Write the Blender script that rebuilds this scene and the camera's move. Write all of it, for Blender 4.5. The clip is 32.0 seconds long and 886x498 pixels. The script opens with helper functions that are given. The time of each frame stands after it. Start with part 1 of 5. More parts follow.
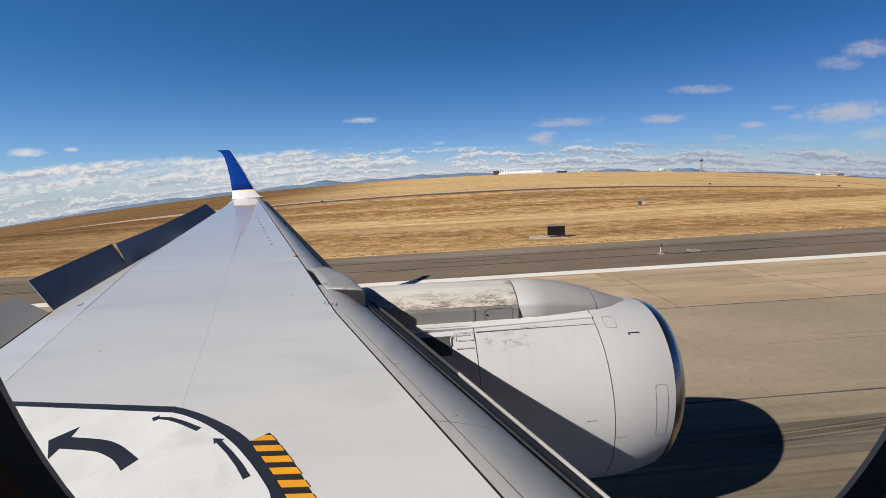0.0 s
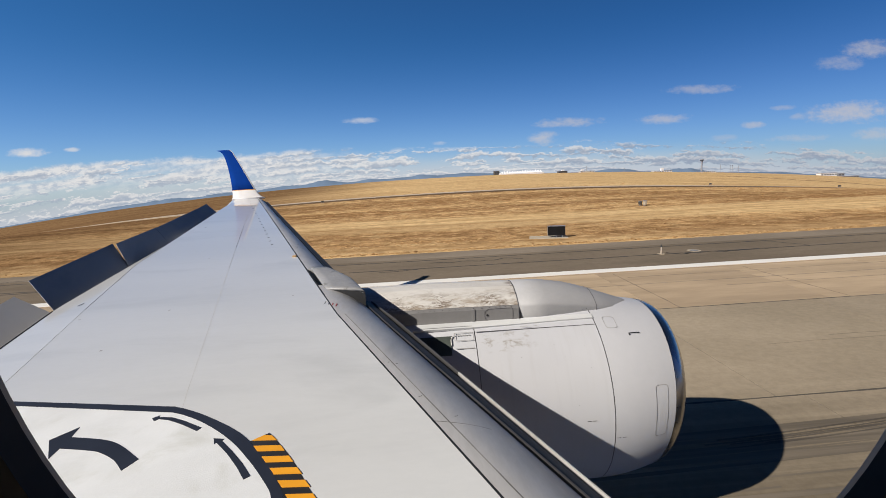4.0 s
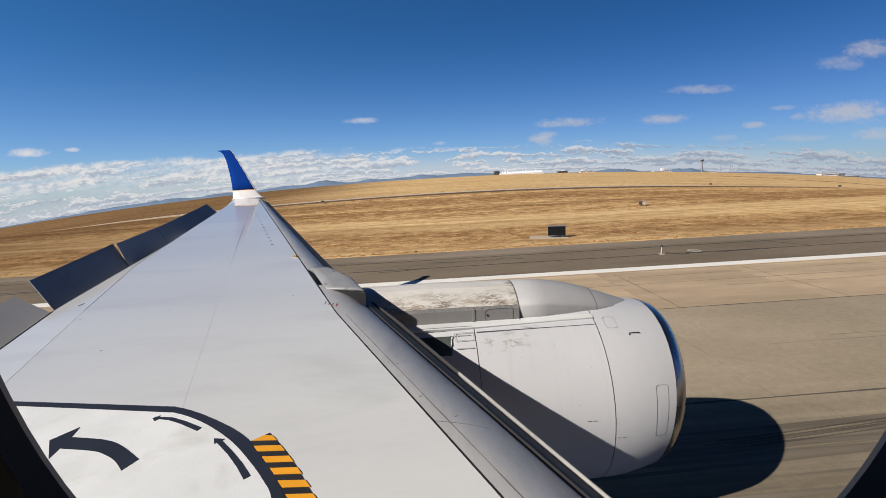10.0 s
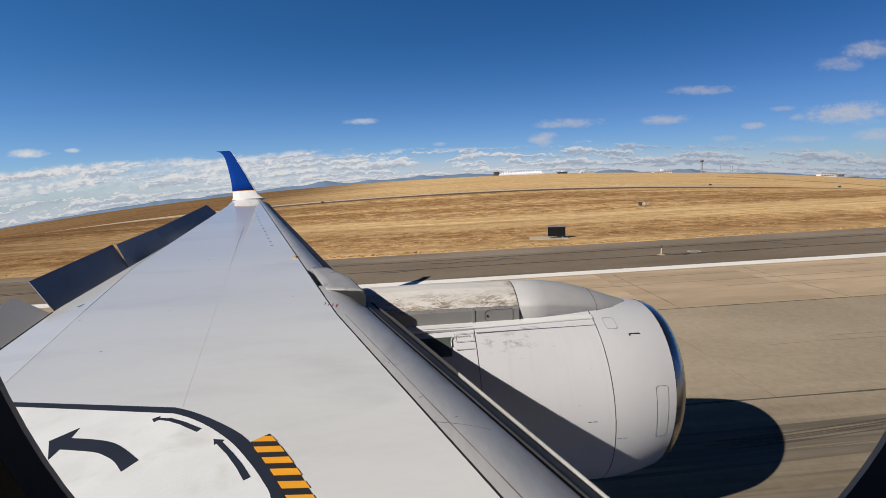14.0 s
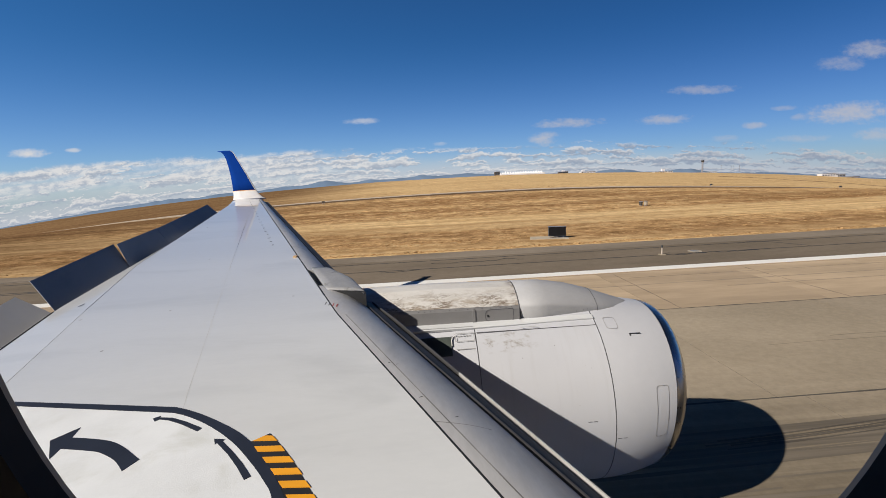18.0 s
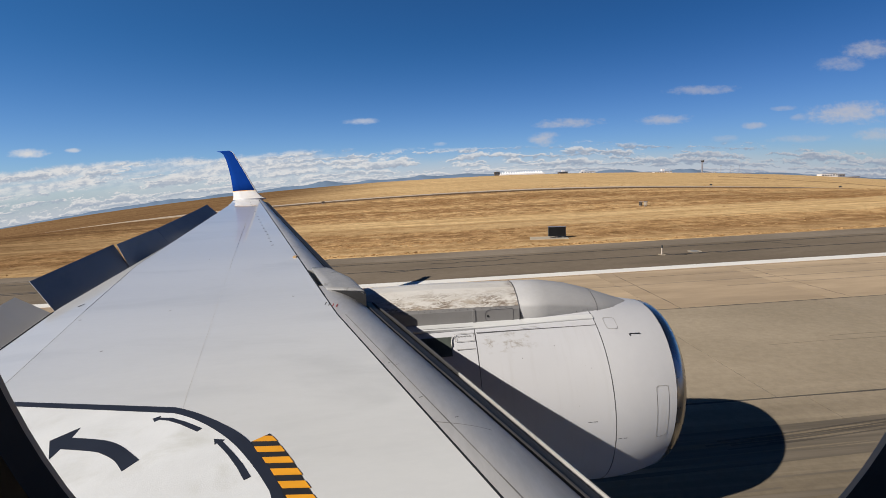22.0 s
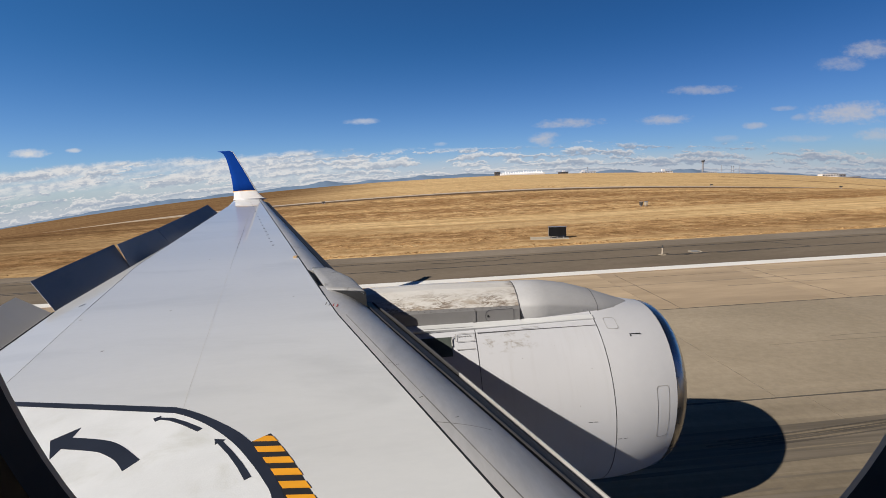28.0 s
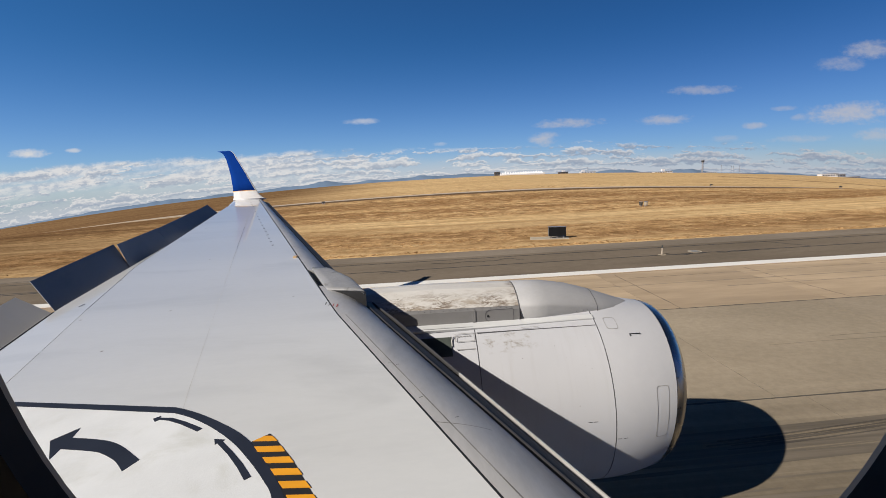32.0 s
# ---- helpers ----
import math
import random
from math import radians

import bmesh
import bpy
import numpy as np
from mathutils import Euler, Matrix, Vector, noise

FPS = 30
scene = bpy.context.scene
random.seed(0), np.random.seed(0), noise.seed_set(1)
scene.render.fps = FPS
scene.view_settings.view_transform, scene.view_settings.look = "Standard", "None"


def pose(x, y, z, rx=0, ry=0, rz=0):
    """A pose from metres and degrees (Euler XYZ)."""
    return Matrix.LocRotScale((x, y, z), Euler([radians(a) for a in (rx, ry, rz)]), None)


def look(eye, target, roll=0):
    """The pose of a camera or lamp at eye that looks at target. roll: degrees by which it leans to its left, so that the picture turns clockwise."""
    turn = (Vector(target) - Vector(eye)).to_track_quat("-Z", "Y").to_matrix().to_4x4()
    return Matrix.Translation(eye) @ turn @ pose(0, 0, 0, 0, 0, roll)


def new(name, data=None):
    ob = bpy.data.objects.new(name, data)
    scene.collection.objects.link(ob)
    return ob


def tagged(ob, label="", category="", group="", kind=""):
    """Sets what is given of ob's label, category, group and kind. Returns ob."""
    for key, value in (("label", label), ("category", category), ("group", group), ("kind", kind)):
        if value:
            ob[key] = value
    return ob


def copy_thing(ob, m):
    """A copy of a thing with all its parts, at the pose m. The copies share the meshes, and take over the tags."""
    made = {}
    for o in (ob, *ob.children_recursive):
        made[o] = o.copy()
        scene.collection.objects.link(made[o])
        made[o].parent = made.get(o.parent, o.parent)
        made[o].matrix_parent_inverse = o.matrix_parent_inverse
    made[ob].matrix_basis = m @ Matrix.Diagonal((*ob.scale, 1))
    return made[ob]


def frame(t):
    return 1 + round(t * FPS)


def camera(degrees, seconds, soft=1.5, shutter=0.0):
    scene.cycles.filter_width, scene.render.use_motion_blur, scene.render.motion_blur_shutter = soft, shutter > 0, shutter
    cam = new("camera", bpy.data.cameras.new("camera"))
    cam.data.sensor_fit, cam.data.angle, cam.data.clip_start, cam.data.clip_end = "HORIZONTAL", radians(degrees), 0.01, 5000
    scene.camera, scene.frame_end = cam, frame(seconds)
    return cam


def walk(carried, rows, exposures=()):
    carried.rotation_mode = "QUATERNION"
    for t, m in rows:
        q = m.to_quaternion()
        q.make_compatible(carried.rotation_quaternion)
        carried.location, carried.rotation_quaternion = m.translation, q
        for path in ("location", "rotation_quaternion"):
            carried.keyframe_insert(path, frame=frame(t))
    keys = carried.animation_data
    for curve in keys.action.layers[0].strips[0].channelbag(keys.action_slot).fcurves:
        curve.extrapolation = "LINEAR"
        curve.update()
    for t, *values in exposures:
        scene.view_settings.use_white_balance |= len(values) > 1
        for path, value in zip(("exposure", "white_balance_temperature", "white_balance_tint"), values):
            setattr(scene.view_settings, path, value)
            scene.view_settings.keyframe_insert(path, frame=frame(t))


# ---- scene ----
cam = camera(90.0, 32.0, soft=0.4)
# The camera rests against a cabin window of the rolling airliner: it keeps its place beside the wing and only shivers with the cabin.
EYE = (0.0, 0.0, 4.8)
TURNS = [
    (0.0, -9.45, -2.80, -3.10), (1.0, -9.42, -2.80, -3.06), (2.0, -9.45, -2.80, -3.02), (3.0, -9.42, -2.80, -3.06),
    (5.5, -9.45, -2.80, -3.04), (7.0, -9.42, -2.80, -3.00), (9.0, -9.43, -2.80, -3.06), (11.0, -9.42, -2.80, -3.00),
    (12.5, -9.42, -2.80, -3.00), (13.0, -9.42, -2.80, -2.86), (13.5, -9.36, -2.80, -3.00), (14.5, -9.33, -2.80, -3.06),
    (16.5, -9.29, -2.80, -3.00), (17.0, -9.34, -2.80, -2.94), (17.5, -9.22, -2.80, -3.08), (18.0, -9.36, -2.80, -2.98),
    (19.5, -9.34, -2.80, -2.92), (21.0, -9.34, -2.80, -3.00), (23.0, -9.35, -2.80, -3.00), (24.0, -9.41, -2.80, -2.93),
    (25.5, -9.34, -2.80, -3.00), (28.0, -9.33, -2.80, -2.95), (30.0, -9.34, -2.80, -2.94), (32.0, -9.33, -2.80, -2.97),
]


def seat_pose(pitch, roll, yaw):
    return pose(*EYE) @ pose(0, 0, 0, 0, 0, yaw) @ pose(0, 0, 0, 90 + pitch) @ pose(0, 0, 0, 0, 0, roll)


walk(cam, [(t, seat_pose(p, r, w)) for t, p, r, w in TURNS], exposures=[(0.0, 0.12), (10.0, 0.11), (13.0, 0.06), (32.0, 0.05)])

# ---- sky and sun ----
SUN_WAY = Vector((1.17, 0.70, -1.0)).normalized()
sun = new("sun", bpy.data.lights.new("sun", "SUN"))
sun.data.energy, sun.data.angle, sun.data.color = 5.0, radians(0.55), (1.0, 0.915, 0.80)
sun.matrix_world = look((0, 0, 60), Vector((0, 0, 60)) + SUN_WAY)


class Nodes:
    """Short hand for node trees."""

    def __init__(self, tree):
        self.tree = tree

    def add(self, kind, values=(), **settings):
        node = self.tree.nodes.new(kind)
        if "operation" in settings:
            node.operation = settings["operation"]
        if "use_clamp" in settings:
            node.use_clamp = settings["use_clamp"]
        if "data_type" in settings:
            node.data_type = settings["data_type"]
        if "blend_type" in settings:
            node.blend_type = settings["blend_type"]
        if "interpolation_type" in settings:
            node.interpolation_type = settings["interpolation_type"]
        if "sky_type" in settings:
            node.sky_type = settings["sky_type"]
        for key, value in dict(values).items():
            if isinstance(value, bpy.types.NodeSocket):
                self.tree.links.new(value, node.inputs[key])
            else:
                node.inputs[key].default_value = value
        return node

    def math(self, op, a, b=0.0, clamp=False):
        return self.add("ShaderNodeMath", {0: a, 1: b}, operation=op, use_clamp=clamp).outputs[0]

    def mix(self, f, a, b, blend="MIX"):
        return self.add("ShaderNodeMix", {0: f, 6: a, 7: b}, data_type="RGBA", blend_type=blend).outputs[2]

    def ramp(self, f, low, high):
        return self.add("ShaderNodeMapRange", {0: f, 1: low, 2: high}, interpolation_type="SMOOTHSTEP").outputs[0]

    def noise(self, vec, scale, detail=4.0, rough=0.55, out="Fac", distort=0.0):
        return self.add("ShaderNodeTexNoise", {"Vector": vec, "Scale": scale, "Detail": detail, "Roughness": rough, "Distortion": distort}).outputs[out]

    def scaled(self, vec, x, y, z, shift=(0, 0, 0)):
        return self.add("ShaderNodeMapping", {"Vector": vec, "Scale": (x, y, z), "Location": shift}).outputs[0]


def make_world():
    w = bpy.data.worlds.new("sky")
    scene.world = w
    w.use_nodes = True
    w.node_tree.nodes.clear()
    n = Nodes(w.node_tree)
    d = n.add("ShaderNodeTexCoord").outputs["Generated"]
    air = n.add("ShaderNodeTexSky", sky_type="NISHITA")
    air.sun_disc, air.sun_elevation, air.sun_rotation = False, math.asin(-SUN_WAY.z), math.atan2(-SUN_WAY.x, -SUN_WAY.y)
    air.altitude, air.air_density, air.dust_density, air.ozone_density = 1650, 1.0, 0.15, 2.2
    sky = air.outputs[0]
    axes = n.add("ShaderNodeSeparateXYZ", {0: d}).outputs
    up = axes[2]
    deep = n.mix(1.0, sky, n.mix(n.ramp(up, 0.0, 0.30), (0.93, 1.15, 1.70, 1), (0.37, 0.89, 1.42, 1)), "MULTIPLY")
    deep = n.mix(n.ramp(up, 0.34, 0.62), deep, n.mix(1.0, sky, (0.21, 0.245, 0.32, 1), "MULTIPLY"))
    deep = n.mix(1.0, deep, n.mix(n.ramp(axes[0], -0.55, 0.85), (1.12, 1.22, 1.20, 1), (0.58, 0.68, 0.76, 1)), "MULTIPLY")  # brighter towards the sun's side
    # a band of broken flat-based cloud low over the whole horizon, seen in perspective
    away = n.math("MAXIMUM", n.math("ABSOLUTE", axes[1]), 0.15)
    u = n.math("DIVIDE", axes[0], away)
    uu = n.math("MULTIPLY", u, u)
    # horizon line bowed like the ground, to fit the camera's view
    land = n.math("ADD", n.math("MULTIPLY", uu, -0.0586), n.math("SUBTRACT", n.math("MULTIPLY", u, 0.0132), 0.0059))
    rise = n.math("MAXIMUM", n.math("SUBTRACT", n.math("DIVIDE", up, away), n.math("MAXIMUM", land, -0.09)), 0.0)
    left, right = n.math("MAXIMUM", n.math("MULTIPLY", u, -1.0), 0.0), n.math("MAXIMUM", u, 0.0)

    fluff = n.noise(n.add("ShaderNodeCombineXYZ", {0: u, 1: n.math("MULTIPLY", rise, 1.7), 2: 1.3}).outputs[0], 50.0, 5.0, 0.62)
    ragged = n.math("SUBTRACT", fluff, 0.5)
    wave = n.math("MULTIPLY", n.math("SUBTRACT", n.noise(n.scaled(d, 6.0, 6.0, 4.0), 1.0, 4.0), 0.5), 0.05)
    tops = n.math("ADD", n.math("ADD", 0.062, wave), n.math("ADD", n.math("MULTIPLY", left, 0.062), n.math("MULTIPLY", right, 0.010)))
    under = n.math("SUBTRACT", n.math("ADD", tops, n.math("MULTIPLY", ragged, 0.014)), rise)
    lit = n.mix(n.ramp(right, 0.25, 0.9), (14.2, 14.0, 13.9, 1), (11.6, 11.5, 11.7, 1))
    grey = n.mix(n.ramp(right, 0.05, 0.5), (6.6, 7.7, 9.5, 1), (5.2, 6.3, 8.3, 1))
    # a thin veil, whiter towards the land, and one broad bright sheet over the runway's start
    haze = n.math("ADD", n.math("MULTIPLY", n.ramp(under, -0.004, 0.035), 0.26), n.math("MULTIPLY", n.ramp(rise, 0.050, 0.0), 0.55), True)
    col = n.mix(haze, deep, (10.4, 10.9, 12.1, 1))
    streaks = n.noise(n.add("ShaderNodeCombineXYZ", {0: n.math("MULTIPLY", u, 4.0), 1: n.math("MULTIPLY", rise, 34.0), 2: 8.0}).outputs[0], 1.0, 5.0, 0.55)
    sheet = n.math("MULTIPLY", n.ramp(left, 0.02, 0.30), n.math("MULTIPLY", n.ramp(under, -0.002, 0.012), n.ramp(under, 0.075, 0.035)))
    sheet = n.math("MULTIPLY", sheet, n.ramp(streaks, 0.30, 0.56))
    col = n.mix(n.math("MULTIPLY", sheet, 0.90), col, n.mix(n.ramp(ragged, -0.12, 0.10), (9.0, 9.9, 11.4, 1), lit))
    # rows of flat-based heaps, the far ones low and small
    for base, size, freq, seed, gate in HEAPS:
        along = n.noise(n.add("ShaderNodeCombineXYZ", {0: n.math("MULTIPLY", u, freq), 1: seed, 2: n.math("MULTIPLY", rise, 30.0)}).outputs[0], 1.0, 7.0, 0.62)
        tall = n.math("MULTIPLY", n.math("SUBTRACT", n.math("SUBTRACT", along, gate), n.math("MULTIPLY", n.ramp(left, 0.25, 0.7), 0.06)), n.math("MULTIPLY", n.math("ADD", 1.0, left), size * 8.0))
        sway = n.math("MULTIPLY", n.math("SUBTRACT", n.noise(n.add("ShaderNodeCombineXYZ", {0: n.math("MULTIPLY", u, freq * 0.7), 1: seed + 3.3, 2: 0.0}).outputs[0], 1.0, 4.0), 0.5), size * 3.0)
        over = n.math("SUBTRACT", n.math("ADD", rise, n.math("MULTIPLY", ragged, size * 2.6)), n.math("ADD", sway, base))
        part_up = n.math("DIVIDE", over, n.math("MAXIMUM", tall, 0.0005))
        there = n.math("MULTIPLY", n.ramp(tall, 0.05 * size, 0.7 * size), n.math("MULTIPLY", n.ramp(over, -0.25 * size, 0.25 * size), n.ramp(part_up, 1.15, 0.65)))
        there = n.math("MULTIPLY", there, n.ramp(under, -0.006, 0.012))
        col = n.mix(n.math("MULTIPLY", there, 0.88), col, n.mix(n.ramp(part_up, 0.05, n.math("ADD", 0.75, n.math("MULTIPLY", n.ramp(right, 0.1, 0.6), 0.35))), grey, lit))
    # small single clouds: direction east, height, half width, half height
    fine = n.noise(n.scaled(d, 24.0, 24.0, 70.0), 1.0, 5.0, 0.55)
    solo = 0.0
    for ax, el, hw, hh, amount in CLOUDS:
        side = n.math("SUBTRACT", n.math("DIVIDE", axes[0], n.math("MAXIMUM", axes[1], 0.05)), ax)
        high = n.math("SUBTRACT", n.math("DIVIDE", up, n.math("MAXIMUM", axes[1], 0.05)), el)
        a, b = n.math("DIVIDE", side, hw), n.math("DIVIDE", high, hh)
        r = n.math("ADD", n.math("MULTIPLY", a, a), n.math("MULTIPLY", b, b))
        torn = n.math("ADD", r, n.math("MULTIPLY", n.math("ADD", ragged, n.math("SUBTRACT", fine, 0.5)), 2.0))
        blob = n.math("MULTIPLY", n.ramp(torn, 1.30, -0.45), n.math("GREATER_THAN", axes[1], 0.1))
        blob = n.math("MULTIPLY", blob, n.ramp(r, 2.2, 1.2))
        solo = n.math("MAXIMUM", solo, n.math("MULTIPLY", blob, amount))
    col = n.mix(n.math("MULTIPLY", solo, 0.92), col, n.mix(n.ramp(right, 0.0, 0.4), (13.4, 13.2, 13.2, 1), (10.6, 10.0, 10.0, 1)))
    # the side behind the cabin is clear and deep blue
    clear = n.mix(1.0, deep, (0.60, 0.72, 0.95, 1), "MULTIPLY")
    col = n.mix(n.ramp(axes[1], 0.06, -0.10), col, clear)
    bg = n.add("ShaderNodeBackground", {"Color": col, "Strength": 0.05})
    w.node_tree.links.new(bg.outputs[0], n.add("ShaderNodeOutputWorld").inputs[0])


# cloud rows: height of the base over the land, size, number along the horizon, seed, sparseness
HEAPS = [(0.003, 0.0050, 17.0, 2.1, 0.40), (0.008, 0.0060, 13.0, 5.7, 0.41), (0.014, 0.0070, 12.0, 9.2, 0.43), (0.021, 0.0100, 9.0, 13.4, 0.42), (0.029, 0.0080, 11.0, 17.9, 0.45), (0.037, 0.0120, 7.0, 20.3, 0.43),
         (0.047, 0.0100, 8.0, 22.3, 0.46), (0.058, 0.0120, 7.5, 26.8, 0.46), (0.073, 0.0130, 6.5, 31.1, 0.45), (0.092, 0.0130, 6.0, 36.6, 0.45)]
CLOUDS = [(-0.808, 0.089, 0.041, 0.010, 1.00), (-0.716, 0.091, 0.017, 0.005, 0.70), (-0.110, 0.125, 0.041, 0.007, 0.60), (0.348, 0.103, 0.080, 0.011, 0.60), (0.290, 0.071, 0.038, 0.015, 0.65), (0.568, 0.101, 0.063, 0.011, 0.60), (0.651, 0.162, 0.082, 0.011, 0.50), (0.779, 0.079, 0.030, 0.009, 0.55), (0.714, 0.054, 0.040, 0.008, 0.35), (0.847, 0.115, 0.032, 0.006, 0.40), (0.886, 0.093, 0.025, 0.008, 0.40), (1.011, 0.098, 0.125, 0.025, 0.75), (1.080, 0.045, 0.063, 0.015, 0.50), (1.040, 0.235, 0.071, 0.021, 0.55), (0.975, 0.208, 0.057, 0.017, 0.40), (0.886, 0.045, 0.076, 0.009, 0.40), (0.056, 0.070, 0.017, 0.005, 0.40)]
make_world()


# ---- materials ----
def material(name, color, rough=0.6, metal=0.0, vary=0.12, size=1.0, grain=0.0, grain_size=60.0, bump=0.0, bump_size=40.0, stretch=(1, 1, 1), stain=None, stain_size=0.5,
             stain_at=(0.55, 0.75), spec=0.5, island=0.0, coat=0.0):
    m = bpy.data.materials.new(name)
    m.use_nodes = True
    n = Nodes(m.node_tree)
    b = m.node_tree.nodes["Principled BSDF"]
    p = n.scaled(n.add("ShaderNodeTexCoord").outputs["Object"], *stretch)
    c = (*color, 1)
    big = n.noise(p, size, 5.0)
    col = n.mix(n.ramp(big, 0.3, 0.7), tuple(x * (1 - vary) for x in color) + (1,), tuple(min(1, x * (1 + vary)) for x in color) + (1,))
    if grain:
        g = n.noise(p, grain_size, 3.0, 0.7)
        col = n.mix(grain, col, n.add("ShaderNodeValToRGB", {0: g}).outputs[0], "OVERLAY")
    if stain:
        s = n.ramp(n.noise(p, stain_size, 6.0, 0.62, distort=0.4), *stain_at)
        col = n.mix(s, col, (*stain, 1))
    if island:
        rnd = n.add("ShaderNodeObjectInfo").outputs["Random"]
        col = n.mix(1.0, col, n.mix(rnd, (1 - island, 1 - island, 1 - island, 1), (1 + island, 1 + island, 1 + island * 0.8, 1)), "MULTIPLY")
    m.node_tree.links.new(col, b.inputs["Base Color"])
    rg = n.math("ADD", rough - 0.06, n.math("MULTIPLY", big, 0.12))
    m.node_tree.links.new(rg, b.inputs["Roughness"])
    b.inputs["Metallic"].default_value = metal
    b.inputs["Specular IOR Level"].default_value = spec
    b.inputs["Coat Weight"].default_value, b.inputs["Coat Roughness"].default_value, b.inputs["Coat IOR"].default_value = coat, 0.02, 1.65
    if bump:
        h = n.noise(p, bump_size, 4.0, 0.6)
        bn = n.add("ShaderNodeBump", {"Height": h, "Strength": bump, "Distance": 0.02})
        m.node_tree.links.new(bn.outputs[0], b.inputs["Normal"])
    return m


WING_GREY = material("wing_grey_paint", (0.635, 0.655, 0.67), 0.35, 0.0, 0.03, 0.5, 0.08, 14.0, stretch=(0.5, 1.6, 1), stain=(0.565, 0.585, 0.60), stain_size=0.9, stain_at=(0.50, 0.74), coat=0.75, spec=0.3)
SLAT_GREY = material("slat_bare_metal", (0.47, 0.47, 0.475), 0.40, 0.10, 0.08, 1.2, 0.16, 20.0, stretch=(1, 0.3, 1), stain=(0.33, 0.335, 0.34), stain_size=2.2, stain_at=(0.52, 0.85))
COWL_GREY = material("cowl_grey_paint", (0.525, 0.54, 0.58), 0.40, 0.0, 0.03, 0.8, 0.04, 12.0, stain=(0.445, 0.445, 0.46), stain_size=1.0, stain_at=(0.62, 0.9), spec=0.15)
PYLON_GREY = material("pylon_grey_metal", (0.225, 0.225, 0.23), 0.5, 0.0, 0.06, 1.5, 0.08, 25.0, stain=(0.18, 0.175, 0.17), stain_size=3.0, stain_at=(0.62, 0.85))


def sooty_paint():
    """White paint with fine brown streaks of exhaust soot that gather low on the fairing's flank."""
    m = bpy.data.materials.new("sooty_white_paint")
    m.use_nodes = True
    n = Nodes(m.node_tree)
    b = m.node_tree.nodes["Principled BSDF"]
    p = n.add("ShaderNodeTexCoord").outputs["Object"]
    z = n.add("ShaderNodeSeparateXYZ", {0: p}).outputs[2]
    low = n.ramp(z, 3.575, 3.45)
    thread = n.math("ABSOLUTE", n.math("SUBTRACT", n.noise(n.scaled(p, 0.8, 2.0, 3.0), 6.0, 10.0, 0.7, distort=0.9), 0.5))
    patch = n.ramp(n.noise(n.scaled(p, 1.0, 2.0, 1.0), 2.6, 6.0, 0.65), 0.40, 0.60)
    soot = n.math("MULTIPLY", n.ramp(thread, 0.062, 0.0), n.math("MULTIPLY", patch, n.math("ADD", low, 0.15)))
    x = n.add("ShaderNodeSeparateXYZ", {0: p}).outputs[0]
    rim = n.math("MULTIPLY", n.ramp(x, 0.90, 1.01), n.ramp(n.noise(n.scaled(p, 5.0, 24.0, 24.0), 1.0, 5.0, 0.65), 0.44, 0.62))
    soot = n.math("MAXIMUM", soot, rim)
    spots = n.math("MULTIPLY", n.ramp(n.noise(p, 26.0, 2.0), 0.70, 0.78), n.math("ADD", low, 0.25))
    smear = n.math("MULTIPLY", n.ramp(n.noise(n.scaled(p, 0.5, 1, 3), 4.0, 5.0, 0.6), 0.45, 0.7), 0.35)
    col = n.mix(smear, (0.62, 0.61, 0.59, 1), (0.47, 0.45, 0.425, 1))
    film = n.math("MULTIPLY", n.ramp(n.noise(n.scaled(p, 1.0, 2.5, 4.0), 5.0, 9.0, 0.72, distort=0.8), 0.44, 0.64), low)
    col = n.mix(n.math("MULTIPLY", film, 0.8, True), col, (0.30, 0.24, 0.175, 1))
    col = n.mix(n.math("MULTIPLY", soot, 0.95, True), col, (0.14, 0.10, 0.068, 1))
    col = n.mix(n.math("MULTIPLY", spots, 0.8, True), col, (0.13, 0.11, 0.095, 1))
    m.node_tree.links.new(col, b.inputs["Base Color"])
    b.inputs["Roughness"].default_value = 0.5
    return m


PYLON_DIRTY = sooty_paint()


def scuffed_cowl():
    """The cowl's grey paint with brownish scuffs in one place below the pylon and faint runs further down."""
    m = bpy.data.materials.new("scuffed_cowl_paint")
    m.use_nodes = True
    n = Nodes(m.node_tree)
    b = m.node_tree.nodes["Principled BSDF"]
    p = n.add("ShaderNodeTexCoord").outputs["Object"]
    x, y, z = n.add("ShaderNodeSeparateXYZ", {0: p}).outputs
    col = n.mix(n.ramp(n.noise(p, 0.8, 5.0), 0.3, 0.7), (0.510, 0.525, 0.565, 1), (0.540, 0.555, 0.595, 1))
    runs = n.ramp(n.noise(n.scaled(p, 14.0, 1.0, 0.8), 1.0, 5.0, 0.6), 0.5, 0.8)
    col = n.mix(n.math("MULTIPLY", runs, 0.35), col, (0.43, 0.43, 0.445, 1))
    at = n.math("MULTIPLY", n.math("MULTIPLY", n.ramp(x, 0.53, 0.58), n.ramp(x, 1.25, 0.90)), n.math("MULTIPLY", n.ramp(z, 3.00, 3.07), n.ramp(z, 3.19, 3.13)))
    rub = n.ramp(n.noise(n.scaled(p, 9.0, 9.0, 22.0), 1.0, 6.0, 0.75), 0.50, 0.66)
    col = n.mix(n.math("MULTIPLY", n.math("MULTIPLY", rub, at), 0.75), col, (0.27, 0.245, 0.215, 1))
    specks = n.math("MULTIPLY", n.ramp(n.noise(p, 30.0, 2.0), 0.74, 0.80), 0.5)
    col = n.mix(specks, col, (0.30, 0.30, 0.31, 1))
    m.node_tree.links.new(col, b.inputs["Base Color"])
    b.inputs["Roughness"].default_value = 0.40
    b.inputs["Specular IOR Level"].default_value = 0.15
    return m


